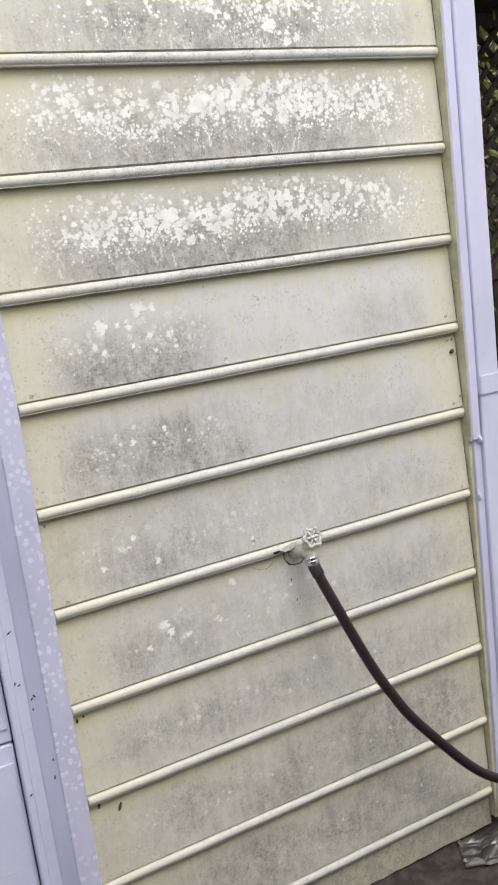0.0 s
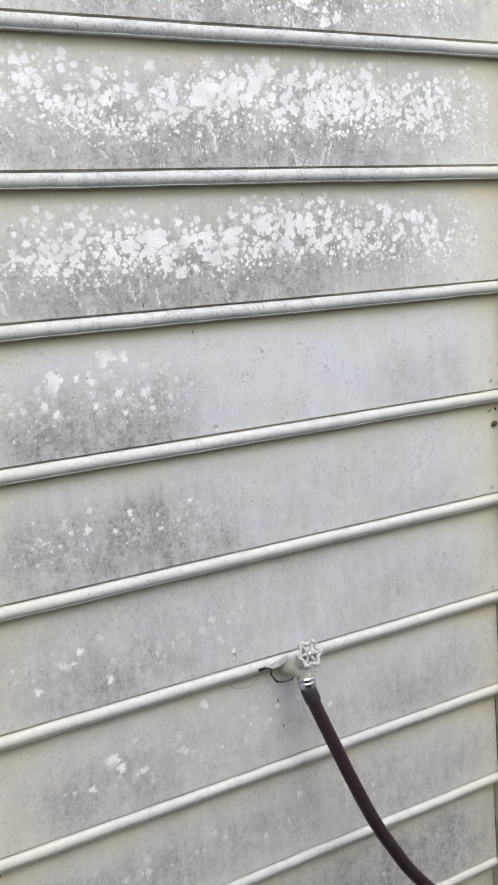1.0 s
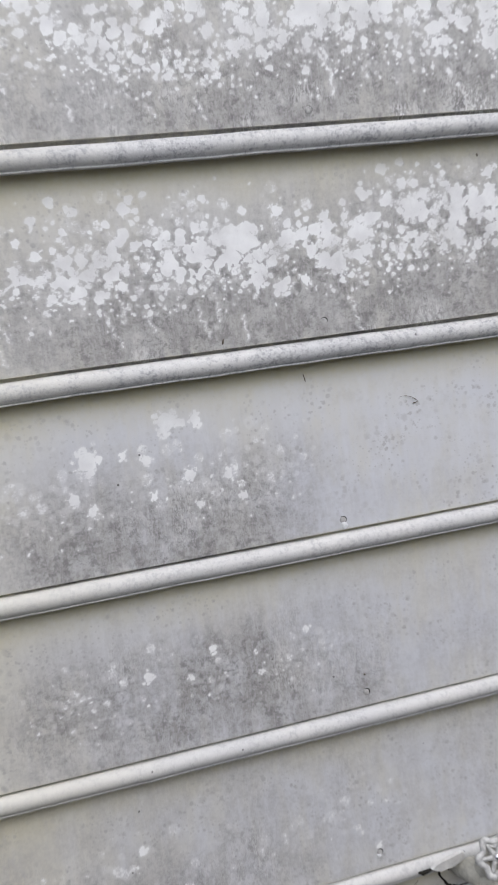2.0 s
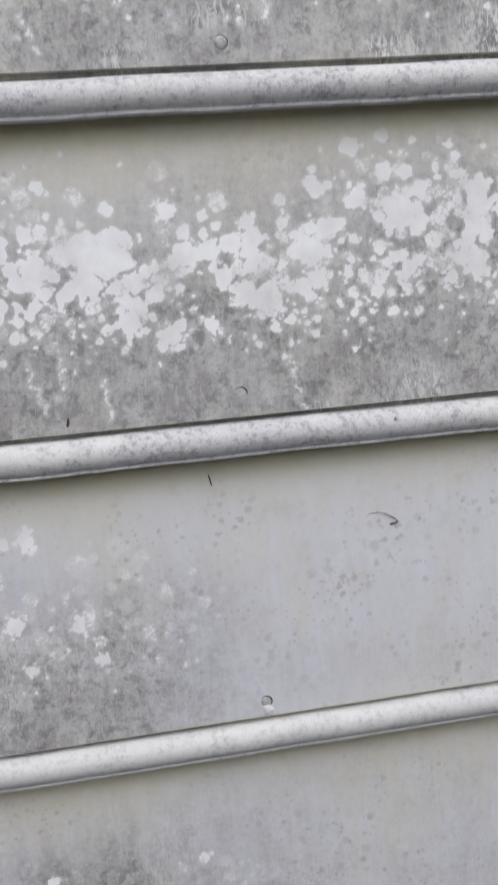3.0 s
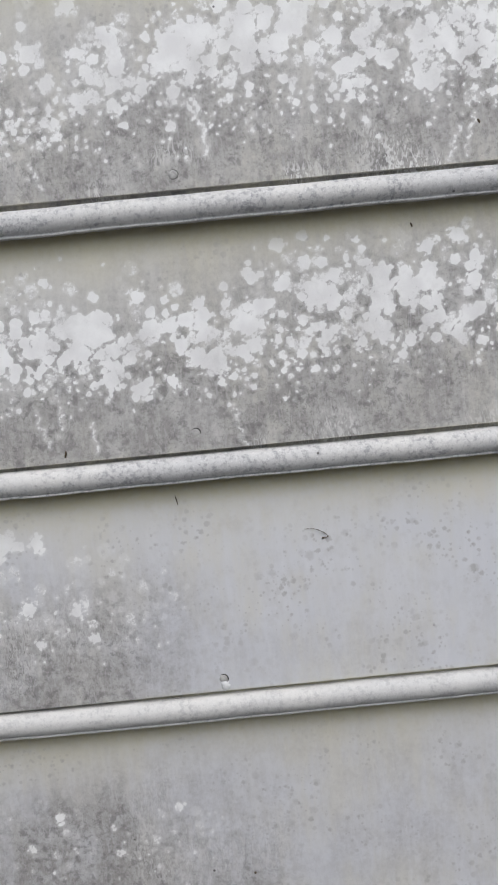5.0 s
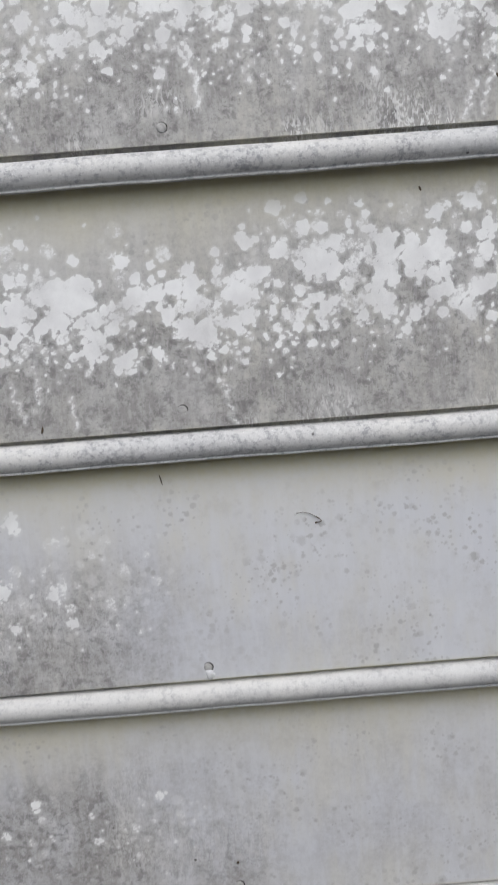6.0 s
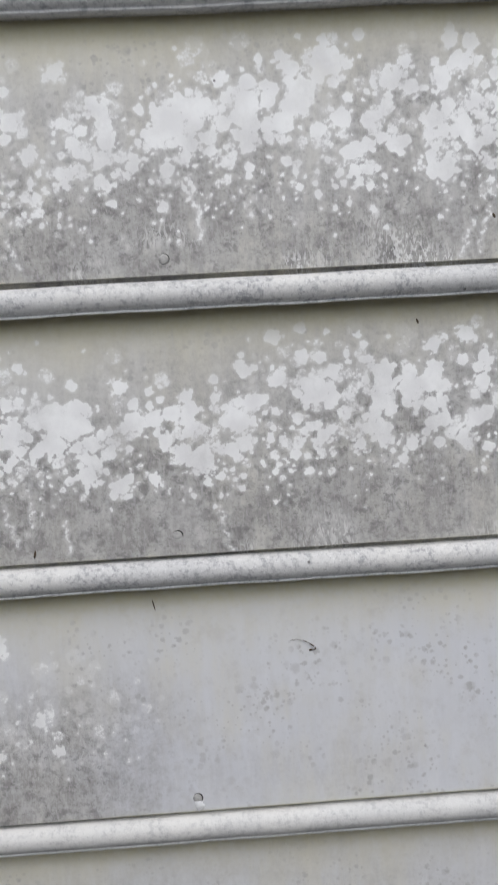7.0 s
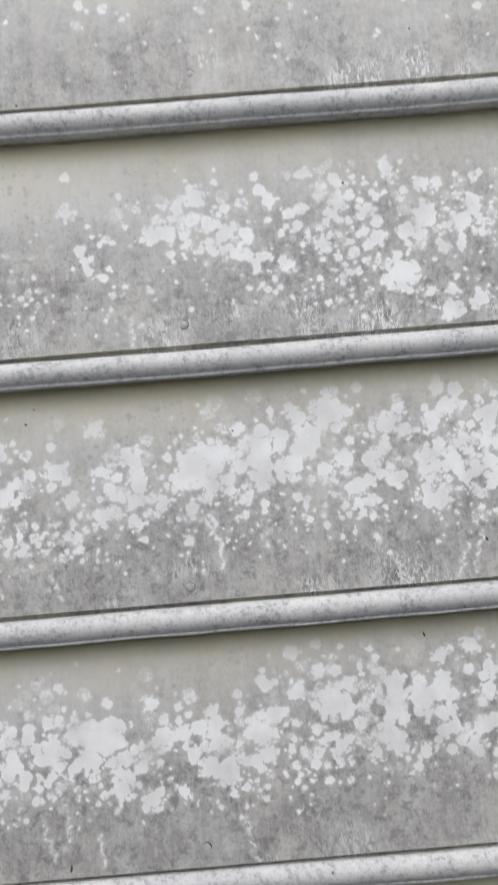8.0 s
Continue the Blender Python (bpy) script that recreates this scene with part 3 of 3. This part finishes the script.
for x, k, h in ((0.964, 1, 0.041), (0.953, 2, 0.036), (0.950, 3, 0.039), (0.952, 4, 0.035), (0.962, 5, 0.040), (0.962, 6, 0.0445), (0.985, 0, 0.043), (0.545, 6, 0.03), (0.545, 4, 0.032), (1.53, 4, 0.04), (1.535, 5, 0.035), (1.54, 6, 0.03)):
    nail(x, k, h)


def paint_flake(x, k, h, r):
    """A scuffed flake of pale paint, lifted at its rim."""
    bm = bmesh.new()
    outer = []
    for i in range(18):
        t = 2 * math.pi * i / 18
        q = r * (1 + 0.45 * noise.noise((3 * math.cos(t), 3 * math.sin(t), x * 50)))
        outer.append((x + q * math.cos(t), h + 1.2 * q * math.sin(t)))
    low = [bm.verts.new((a, face_y(b) + 0.0002, line(k) + b)) for a, b in outer]
    top = [bm.verts.new((a * 0.9 + x * 0.1, face_y(b) - 0.0007, line(k) + b * 0.9 + h * 0.1)) for a, b in outer]
    peak = bm.verts.new((x, face_y(h) - 0.0010, line(k) + h))
    for i in range(18):
        j = (i + 1) % 18
        bm.faces.new((low[i], low[j], top[j], top[i]))
        bm.faces.new((top[i], top[j], peak))
    part("paint_flake", bm, M_FLAKE, wall, "pale scuffed flake of paint below a nail", smooth=True)


paint_flake(0.953, 4, 0.0295, 0.0036)
paint_flake(0.961, 6, 0.040, 0.0030)


def casing(x, k, h, length, width, tilt, y=None):
    """A dried insect casing stuck to the paint."""
    bm = bmesh.new()
    bmesh.ops.create_uvsphere(bm, u_segments=10, v_segments=6, radius=1)
    bmesh.ops.scale(bm, vec=(width / 2, width / 2, length / 2), verts=bm.verts)
    for v in bm.verts:
        v.co *= 1 + 0.2 * noise.noise(v.co * 400)
    bmesh.ops.rotate(bm, verts=bm.verts, cent=(0, 0, 0), matrix=Matrix.Rotation(radians(tilt), 3, "Y"))
    bmesh.ops.translate(bm, vec=(x, (face_y(h) if y is None else y) - width * 0.2, line(k) + h), verts=bm.verts)
    ob = part("insect_casing", bm, M_BUG, None, smooth=True)
    return tagged(ob, "small dried brown insect casing stuck to the siding", "insect casing", "specks on the siding")


for args in ((1.547, 5, 0.158, 0.013, 0.010, 60), (1.552, 5, 0.186, 0.006, 0.004, 20), (1.538, 5, 0.184, 0.012, 0.002, 70), (1.556, 5, 0.05, 0.005, 0.004, 0), (0.584, 9, 0.172, 0.020, 0.006, 20), (0.541, 9, 0.19, 0.014, 0.006, 10), (0.527, 8, 0.185, 0.010, 0.005, 0), (0.541, 8, 0.19, 0.006, 0.004, 0), (0.53, 6, 0.188, 0.005, 0.004, 0),
             (0.845, 3, 0.032, 0.006, 0.0016, 14), (1.048, 7, 0.135, 0.007, 0.0022, 8), (1.055, 7, 0.086, 0.008, 0.0018, 4), (0.928, 4, 0.187, 0.009, 0.0010, -12), (1.135, 3, 0.186, 0.004, 0.0016, -20), (0.962, 5, 0.06, 0.002, 0.002, 0), (1.19, 2, 0.055, 0.004, 0.0018, -25)):
    casing(*args)

for x, z, length, tilt, y in ((0.430, 0.905, 0.016, 60, 0.030), (0.424, 0.800, 0.012, 15, 0.030), (0.431, 0.795, 0.010, 70, 0.030), (0.452, 0.772, 0.013, -30, 0.012), (0.448, 0.765, 0.010, 40, 0.017), (0.447, 0.742, 0.007, 0, 0.019), (0.462, 0.640, 0.008, 10, -0.008), (0.460, 0.600, 0.014, 15, -0.004), (0.415, 0.560, 0.012, 50, 0.032)):
    casing(x, 3, z - line(3), 0.7 * length, 0.003, tilt, y)

fibre = part("plant_fibre", tube(smooth_path([(1.030, face_y(0.153) - 0.0004, line(4) + 0.153), (1.036, face_y(0.153) - 0.0010, line(4) + 0.1535), (1.043, face_y(0.15) - 0.0016, line(4) + 0.151), (1.049, face_y(0.146) - 0.0012, line(4) + 0.146), (1.044, face_y(0.144) - 0.0006, line(4) + 0.1445)], 5), [0.0001 + 0.00003 * i * abs(math.sin(0.9 * i)) for i in range(21)], 6), M_BUG, smooth=True)
tagged(fibre, "thin curled dark plant fibre stuck to the siding", "plant fibre", "specks on the siding")

# ---- corner trim and downspout ----
corner = part("corner_trim", extruded([(1.567, -0.0175), (1.569, -0.0195), (1.590, -0.0195), (1.592, -0.0175), (1.592, 0.034), (1.567, 0.034)], 1.056, 2.62, 0.0006, 40), M_TRIM)
tagged(corner, "white painted wooden corner board with a cream side", "trim", kind="structure")
part("painted_side", extruded([(1.5635, -0.0165), (1.5668, -0.0165), (1.5668, 0.033), (1.5635, 0.033)], 1.052, 2.62, 0.0008, 40), M_CREAM, corner, "cream painted side of the board")
part("lower_board", extruded([(1.574, -0.0115), (1.576, -0.0135), (1.594, -0.0135), (1.595, -0.012), (1.595, 0.034), (1.574, 0.034)], 0.05, 1.0555, 0.001, 40), M_TRIM, corner, "narrower replaced board below")
part("lower_side", extruded([(1.5645, -0.006), (1.5738, -0.006), (1.5738, 0.033), (1.5645, 0.033)], 0.03, 1.0515, 0.001, 40), M_CREAM, corner, "cream filler strip")
bm = bmesh.new()
bmesh.ops.create_icosphere(bm, subdivisions=3, radius=0.007)
for v in bm.verts:
    v.co = v.co * (1 + 0.5 * noise.noise(v.co * 160))
    v.co.z *= 1.6
bmesh.ops.translate(bm, vec=(1.588, -0.017, 1.055), verts=bm.verts)
part("caulk_lump", bm, M_TRIM, corner, smooth=True)
bm = bmesh.new()
bmesh.ops.create_icosphere(bm, subdivisions=3, radius=0.006)
for v in bm.verts:
    v.co = v.co * (1 + 0.5 * noise.noise(v.co * 190))
    v.co.z *= 2.2
bmesh.ops.translate(bm, vec=(1.578, -0.013, 0.915), verts=bm.verts)
part("caulk_lump", bm, M_TRIM, corner, smooth=True)


def rounded_rect(x0, x1, y0, y1, r, n=4):
    out = []
    for cx, cy, a in ((x1 - r, y1 - r, 0), (x0 + r, y1 - r, 90), (x0 + r, y0 + r, 180), (x1 - r, y0 + r, 270)):
        out += [(cx + r * math.cos(radians(a + 90 * i / n)), cy + r * math.sin(radians(a + 90 * i / n))) for i in range(n + 1)]
    return out


pipe = new("downspout")
pipe.location = (1.627, 0.0, 0.0)
tagged(pipe, "white painted rectangular metal downspout on the house corner", "downspout")
for name, args, z0, z1, m in (("upper_pipe", (-0.0345, 0.0285, -0.025, 0.033, 0.005), 1.165, 2.62, M_TRIM), ("lower_pipe", (-0.0315, 0.031, -0.024, 0.033, 0.005), 0.24, 1.163, M_TRIM), ("sleeve", (-0.0335, 0.033, -0.0285, 0.036, 0.006), 1.162, 1.206, M_TRIM), ("outlet", (-0.027, 0.03, -0.020, 0.03, 0.005), 0.02, 0.24, M_TRIM)):
    part(name, extruded(rounded_rect(*args), z0, z1, 0.0008, 30), m, pipe, smooth=False)

# ---- garage door with its casing ----
casing_trim = part("door_casing", extruded([(0.4675, -0.016), (0.4695, -0.018), (0.5105, -0.018), (0.5125, -0.016), (0.5125, 0.034), (0.4675, 0.034)], 0.0, 2.3, 0.0010, 90), M_FLAKY)
tagged(casing_trim, "white painted door casing, its front flaking in pale patches", "trim", kind="structure")
part("cove", extruded([(0.4670, -0.0150), (0.4670, 0.060), (0.4430, 0.060), (0.4430, 0.0300), (0.4445, 0.0265), (0.4550, 0.0090)], 0.0, 2.3, 0.0008, 60), M_TRIM, casing_trim, "sloped inner moulding")
part("door_stop", extruded([(0.4425, 0.0300), (0.4425, 0.060), (0.4060, 0.060), (0.4060, 0.0350), (0.4090, 0.0320), (0.4200, 0.0325), (0.4215, 0.0300)], 0.0, 2.3, 0.0008, 60), M_TRIM, casing_trim, "stepped stop strip")
door = new("door_1")
door.location = (0, 0.07, 0)
tagged(door, "white embossed wood-grain steel garage door, closed", "garage door", kind="structure")
for z0, z1 in ((0.02, 0.667), (0.673, 1.27), (1.276, 1.85), (1.856, 2.25)):
    panel = part("door_section", box(-2.0, 0.4035, -0.012, 0.02, z0, z1, 0.003), M_TRIM, door)
    part("grained_panel", box(-1.98, 0.398, -0.0175, -0.0125, z0 + 0.03, z1 - 0.038, 0.002), M_DOOR, panel)
part("door_seal", box(-2.0, 0.47, 0.0205, 0.03, 0.0, 2.3), M_SEAL, door, "dark rubber seal")
lintel = part("wall_over_door", box(-2.3, 0.4795, 0.0, 0.16, 2.3, 2.62), M_STUCCO)
tagged(lintel, "plain wall over the garage door", "wall", kind="structure")
pier = part("wall_pier", box(-2.3, -2.0, 0.0, 0.16, 0.0, 2.2985), M_STUCCO)
tagged(pier, "plain wall beside the garage door", "wall", kind="structure")
returned = part("wall_side", box(1.50, 1.596, 0.1605, 4.0, 0.0, 2.62), M_STUCCO)
tagged(returned, "plain side wall of the house", "wall", kind="structure")

# ---- tap and hose ----
tap = new("garden_tap")
tap.location = (1.078, -0.036, 0.918)
tagged(tap, "cream painted outdoor tap with a lobed handwheel on the siding", "tap")


def at_tap(ob):
    ob.matrix_parent_inverse = Matrix.Translation(tap.location).inverted()
    return ob


hub, axis = Vector((1.0825, -0.042, 0.9435)), Vector((-0.10, -0.86, 0.50)).normalized()
at_tap(part("pipe", tube([(1.066, 0.03, 0.902), (1.068, 0.006, 0.904), (1.070, -0.015, 0.909), (1.0765, -0.029, 0.911)], [0.0165, 0.0160, 0.0145, 0.015], 18), M_BODY, tap, smooth=True))
at_tap(part("bonnet", tube([(1.0765, -0.022, 0.909), Vector((1.078, -0.027, 0.918)), hub - 0.016 * axis, hub - 0.010 * axis], [0.015, 0.0145, 0.0125, 0.009], 16), M_BODY, tap, smooth=True))
at_tap(part("spout", tube([(1.0768, -0.030, 0.914), (1.077, -0.036, 0.905), (1.0765, -0.040, 0.897)], [0.0135, 0.0135, 0.0125], 16), M_BODY, tap, smooth=True))
e1 = axis.cross(Vector((0, 0, 1))).normalized()
e2 = axis.cross(e1)
rim = []
for i in range(72):
    t = 2 * math.pi * i / 72
    r = 0.0188 + 0.0026 * math.cos(6 * t)
    rim.append(hub + r * (math.cos(t) * e1 + math.sin(t) * e2) + 0.002 * axis)
wheel = at_tap(part("handwheel", tube(rim, [0.0034 + 0.0011 * max(0.0, math.cos(6 * 2 * math.pi * i / 72)) for i in range(72)], 10, True), M_TAP, tap, "chalky white six-lobed handwheel", smooth=True))
for i in range(6):
    t = 2 * math.pi * i / 6
    d = math.cos(t) * e1 + math.sin(t) * e2
    part("spoke", tube([hub + 0.004 * d, hub + 0.010 * d, hub + 0.0185 * d + 0.0015 * axis], [0.0036, 0.0025, 0.0030], 8), M_TAP, wheel, smooth=True)
part("hub", tube([hub - 0.010 * axis, hub - 0.002 * axis, hub + 0.003 * axis, hub + 0.0045 * axis], [0.0052, 0.0056, 0.0054, 0.0034], 14), M_TAP, wheel, smooth=True)
part("screw", tube([hub + 0.004 * axis, hub + 0.0065 * axis, hub + 0.007 * axis], [0.0034, 0.0032, 0.002], 10), M_CHROME, wheel, smooth=True)

# the ragged hole cut round the pipe and its loose cover piece
arc = [(1.068 + 0.029 * math.cos(radians(a)) + 0.002 * noise.noise((a * 0.05, 3, 1)), 0.0, 0.898 + 0.026 * math.sin(radians(a)) + 0.002 * noise.noise((a * 0.05, 8, 1))) for a in range(150, 335, 6)]
gap = part("pipe_cutout", tube([(x, face_y(z - line(6) + PITCH) + 0.0005 if z < line(6) else -0.001, z) for x, y, z in arc], [0.0010 + 0.0022 * abs(noise.noise((i * 0.4, 0, 5))) for i in range(len(arc))], 6), M_GAP, wall, "dark cracked edge of the hole cut for the pipe")
chip = [(1.019, 0.9215), (1.026, 0.9265), (1.040, 0.9300), (1.058, 0.9335), (1.063, 0.9300), (1.057, 0.9225), (1.046, 0.9175), (1.030, 0.9155)]
bm = bmesh.new()
lo = [bm.verts.new((x, -0.0035, z)) for x, z in chip]
hi = [bm.verts.new((x * 0.96 + 1.042 * 0.04, -0.0075 - 0.001 * noise.noise((x * 90, z * 90, 0)), z * 0.96 + 0.9245 * 0.04)) for x, z in chip]
for i in range(len(chip)):
    j = (i + 1) % len(chip)
    bm.faces.new((lo[i], lo[j], hi[j], hi[i]))
bm.faces.new(hi)
bm.faces.new(lo[::-1])
part("bead_patch", bm, M_PATCH, wall, "loose cream patch on the bead")
part("patch_gap", tube([(x, -0.0040, z) for x, z in ((1.063, 0.931), (1.058, 0.9225), (1.046, 0.9165), (1.030, 0.9148), (1.020, 0.920), (1.009, 0.9185), (1.004, 0.9205))], [0.0007, 0.001, 0.0006, 0.0008, 0.002, 0.0032, 0.0015], 6), M_GAP, wall, "dark open crack")

crack_line = smooth_path([(x, face_y(h) - 0.0002, line(7) + h) for x, h in ((0.955, 0.190), (0.966, 0.181), (0.980, 0.1775), (0.993, 0.176), (1.004, 0.181), (1.011, 0.188))], 4)
part("paint_crack", tube(crack_line, [0.0003 + 0.0003 * abs(noise.noise((i * 0.7, 0, 2))) for i in range(len(crack_line))], 6), M_BUG, wall)

hose = new("garden_hose")
hose.location = (1.9, -0.12, 0.02)
tagged(hose, "dark maroon garden hose hanging from the tap to the soil", "hose")


def at_hose(ob):
    ob.matrix_parent_inverse = Matrix.Translation(hose.location).inverted()
    return ob


run = smooth_path([(1.0770, -0.044, 0.885), (1.084, -0.054, 0.853), (1.109, -0.077, 0.775), (1.136, -0.090, 0.702), (1.174, -0.097, 0.616), (1.212, -0.100, 0.548), (1.254, -0.100, 0.481), (1.336, -0.100, 0.379), (1.424, -0.100, 0.280), (1.495, -0.100, 0.222), (1.60, -0.100, 0.155), (1.74, -0.105, 0.083), (1.9, -0.12, 0.030), (2.1, -0.15, 0.018), (2.5, -0.16, 0.018), (3.2, -0.10, 0.018)], 8)
at_hose(part("hose_line", tube(run, 0.0120, 16), M_HOSE, hose, smooth=True))
at_hose(part("ferrule", tube([(1.0768, -0.042, 0.887), (1.0780, -0.0455, 0.878), (1.0825, -0.0520, 0.860), (1.0830, -0.0530, 0.858)], [0.0138, 0.0140, 0.0138, 0.0125], 16), M_FERRULE, hose, "black rubber sleeve", smooth=True))
nut = bmesh.new()
prof = [(0.0, 0.0145), (0.002, 0.0162), (0.006, 0.0162), (0.0075, 0.0150), (0.009, 0.0165), (0.015, 0.0165), (0.017, 0.0152)]
a, b = Vector((1.0765, -0.0385, 0.9015)), Vector((1.0765, -0.0425, 0.8835))
tube([a + (b - a) * (h / 0.017) for h, r in prof], [r * (1.0 + 0.0) for h, r in prof], 10, bm=nut)
at_hose(part("coupling", nut, M_CHROME, hose, "shiny plated coupling nut"))

# ---- ground ----


def ground_height(x, y):
    near = math.exp(-((x - 1.0) ** 2 + (y + 0.2) ** 2) / 1.5)
    return -0.002 + near * (0.028 * (1.35 - x) * math.exp(-((y - 0.02) / 0.25) ** 2) + 0.010 * noise.noise((x * 5, y * 5, 0)) + 0.004 * noise.noise((x * 22, y * 22, 4)))


ticks_x = [-60, -25, -10, -5, -2.5, -1.2, -0.6] + [-0.2 + 0.03 * i for i in range(85)] + [2.6, 3.2, 4.2, 6, 10, 25, 60]
ticks_y = [-60, -25, -10, -5, -3, -2] + [-1.4 + 0.03 * i for i in range(55)] + [0.6, 1.2, 2, 3.5, 6, 10, 25, 60]
P = np.array([[(x, y, ground_height(x, y)) for y in ticks_y] for x in ticks_x])
me = grid_mesh("ground", P, False)
me.flip_normals()
me.materials.append(M_SOIL)
me.polygons.foreach_set("use_smooth", [True] * len(me.polygons))
tagged(new("ground", me), "dark damp soil at the foot of the wall", "ground", kind="structure")

bm = bmesh.new()
bmesh.ops.create_grid(bm, x_segments=46, y_segments=22, size=0.5)
for v in bm.verts:
    u, w = v.co.x, v.co.y
    fold = abs(noise.noise((u * 3, w * 9, 0))) * 1.1 + 0.6 * abs(noise.noise((u * 6, w * 22, 3)))
    x = 1.555 + 0.27 * u + 0.012 * noise.noise((u * 8, w * 8, 9)) + 0.05 * w
    y = -0.085 - 0.10 * u + 0.10 * w + 0.012 * noise.noise((u * 8, w * 8, 19))
    v.co = (x, y, ground_height(x, y) + 0.004 + 0.05 * fold * max(0.0, 1 - 3.2 * max(u * u, w * w)))
sheet = part("plastic_sheet", bm, M_PLASTIC, None, smooth=True)
tagged(sheet, "crumpled shiny grey plastic sheet lying on the soil", "plastic sheet")

# ---- lattice fence, porch roof and planting beyond the corner ----
fence = new("lattice_fence")
fence.location = (3.0, 0.9, 0.0)
tagged(fence, "dark stained fence with diamond lattice above solid boards", "fence")
for i in range(12):
    part("fence_board", box(-1.3 + 0.2 * i, -1.304 + 0.2 * (i + 1), -0.01, 0.012, 0.0, 1.34, 0.003), M_FENCE, fence)
part("rail", box(-1.3, 1.1, -0.022, 0.02, 1.342, 1.385, 0.003), M_LATTICE, fence)
part("top_rail", box(-1.3, 1.1, -0.022, 0.02, 2.20, 2.25, 0.003), M_LATTICE, fence)
for s, yy in ((1, -0.0045), (-1, 0.0045)):
    for i in range(45):
        x0 = -2.1 + 0.08 * i if s > 0 else -1.3 + 0.08 * i
        lo, hi = 1.386, 2.199
        ends = []
        for z in (lo, hi):
            ends.append(x0 + s * (z - lo))
        a, b = (ends[0], lo), (ends[1], hi)
        # trim the slat to the frame
        if max(a[0], b[0]) < -1.25 or min(a[0], b[0]) > 1.05:
            continue
        def cut(x):
            return lo + (x - x0) / s
        if a[0] < -1.28: a = (-1.28, cut(-1.28))
        if b[0] < -1.28: b = (-1.28, cut(-1.28))
        if a[0] > 1.08: a = (1.08, cut(1.08))
        if b[0] > 1.08: b = (1.08, cut(1.08))
        w = 0.019 * 1.414
        bm = bmesh.new()
        vs = []
        for y in (yy - 0.004, yy + 0.004):
            vs.append([bm.verts.new(p) for p in ((a[0] - w / 2, y, a[1]), (a[0] + w / 2, y, a[1]), (b[0] + w / 2, y, b[1]), (b[0] - w / 2, y, b[1]))])
        bm.faces.new(vs[0])
        bm.faces.new(vs[1][::-1])
        for j in range(4):
            k = (j + 1) % 4
            bm.faces.new((vs[0][j], vs[1][j], vs[1][k], vs[0][k]))
        part("lattice_slat", bm, M_LATTICE, fence)
roof = part("porch_roof", box(1.62, 4.4, 0.2, 1.1, 2.27, 2.33, 0.005), M_ROOF)
tagged(roof, "dark underside of a low porch roof", "roof", kind="structure")


def leaf_mass(name, count, size, material, seed, spread):
    rnd = random.Random(seed)
    verts, faces = [], []
    for _ in range(count):
        c = Vector((rnd.uniform(*spread[0]), rnd.uniform(*spread[1]), rnd.uniform(*spread[2])))
        m = Euler((rnd.uniform(0, 6.3), rnd.uniform(0, 6.3), rnd.uniform(0, 6.3))).to_matrix()
        s = size * rnd.uniform(0.5, 1.2)
        n = len(verts)
        verts += [tuple(c + m @ Vector(p)) for p in ((-s, 0, 0), (-0.3 * s, 0.38 * s, 0.1 * s), (0.4 * s, 0.3 * s, 0.08 * s), (s, 0, -0.12 * s), (0.4 * s, -0.3 * s, 0.08 * s), (-0.3 * s, -0.38 * s, 0.1 * s))]
        faces += [(n, n + 1, n + 2, n + 3), (n, n + 3, n + 4, n + 5)]
    me = bpy.data.meshes.new(name)
    me.from_pydata(verts, [], faces)
    me.materials.append(material)
    return new(name, me)


bush = new("flowering_bush")
bush.location = (3.2, 1.6, 0.0)
tagged(bush, "leafy green bush with pink blossoms behind the lattice", "bush")
for i in range(5):
    x = 0.35 * (i - 2)
    part("stem", tube([(x * 0.5, 0.1, -0.01), (x * 0.8, 0.05 * i - 0.1, 0.7), (x, 0.1, 1.5), (x * 1.15, 0.0, 2.1)], [0.03, 0.022, 0.014, 0.006], 8), M_FENCE, bush)
leaf_mass("foliage", 3200, 0.04, M_LEAF, 5, ((-1.0, 1.2), (-0.45, 0.5), (1.0, 2.5))).parent = bush
# pale copies of the leaves as bright sunlit bits behind and around the lattice
leaf_mass("lit_leaves", 2600, 0.022, M_LIT_LEAF, 9, ((-1.0, 1.2), (-0.5, 0.0), (1.2, 2.5))).parent = bush
leaf_mass("outer_leaves", 520, 0.026, M_LIT_LEAF, 12, ((-1.0, 1.2), (-0.9, -0.6), (1.15, 2.25))).parent = bush
leaf_mass("blossoms", 160, 0.03, M_PETAL, 6, ((-1.0, 1.2), (-0.5, -0.2), (1.3, 1.85))).parent = bush
hedge = part("backdrop", box(-8, 12, 4.0, 4.2, 0.0, 3.2), M_FENCE)
tagged(hedge, "dark planting behind the garden", "backdrop", kind="structure")

# unseen boards behind the camera, added so the wall darkens towards its foot
rear = new("light_block_rear")
rear.location = (0.5, -2.5, 0.0)
tagged(rear, "unseen dark boards facing the house, added to block low sky light", "fence", kind="structure")
for i in range(40):
    part("fence_board", box(-4.0 + 0.2 * i, -4.004 + 0.2 * (i + 1), 0.0, 0.022, 0.0, 2.3, 0.003), M_FENCE, rear)
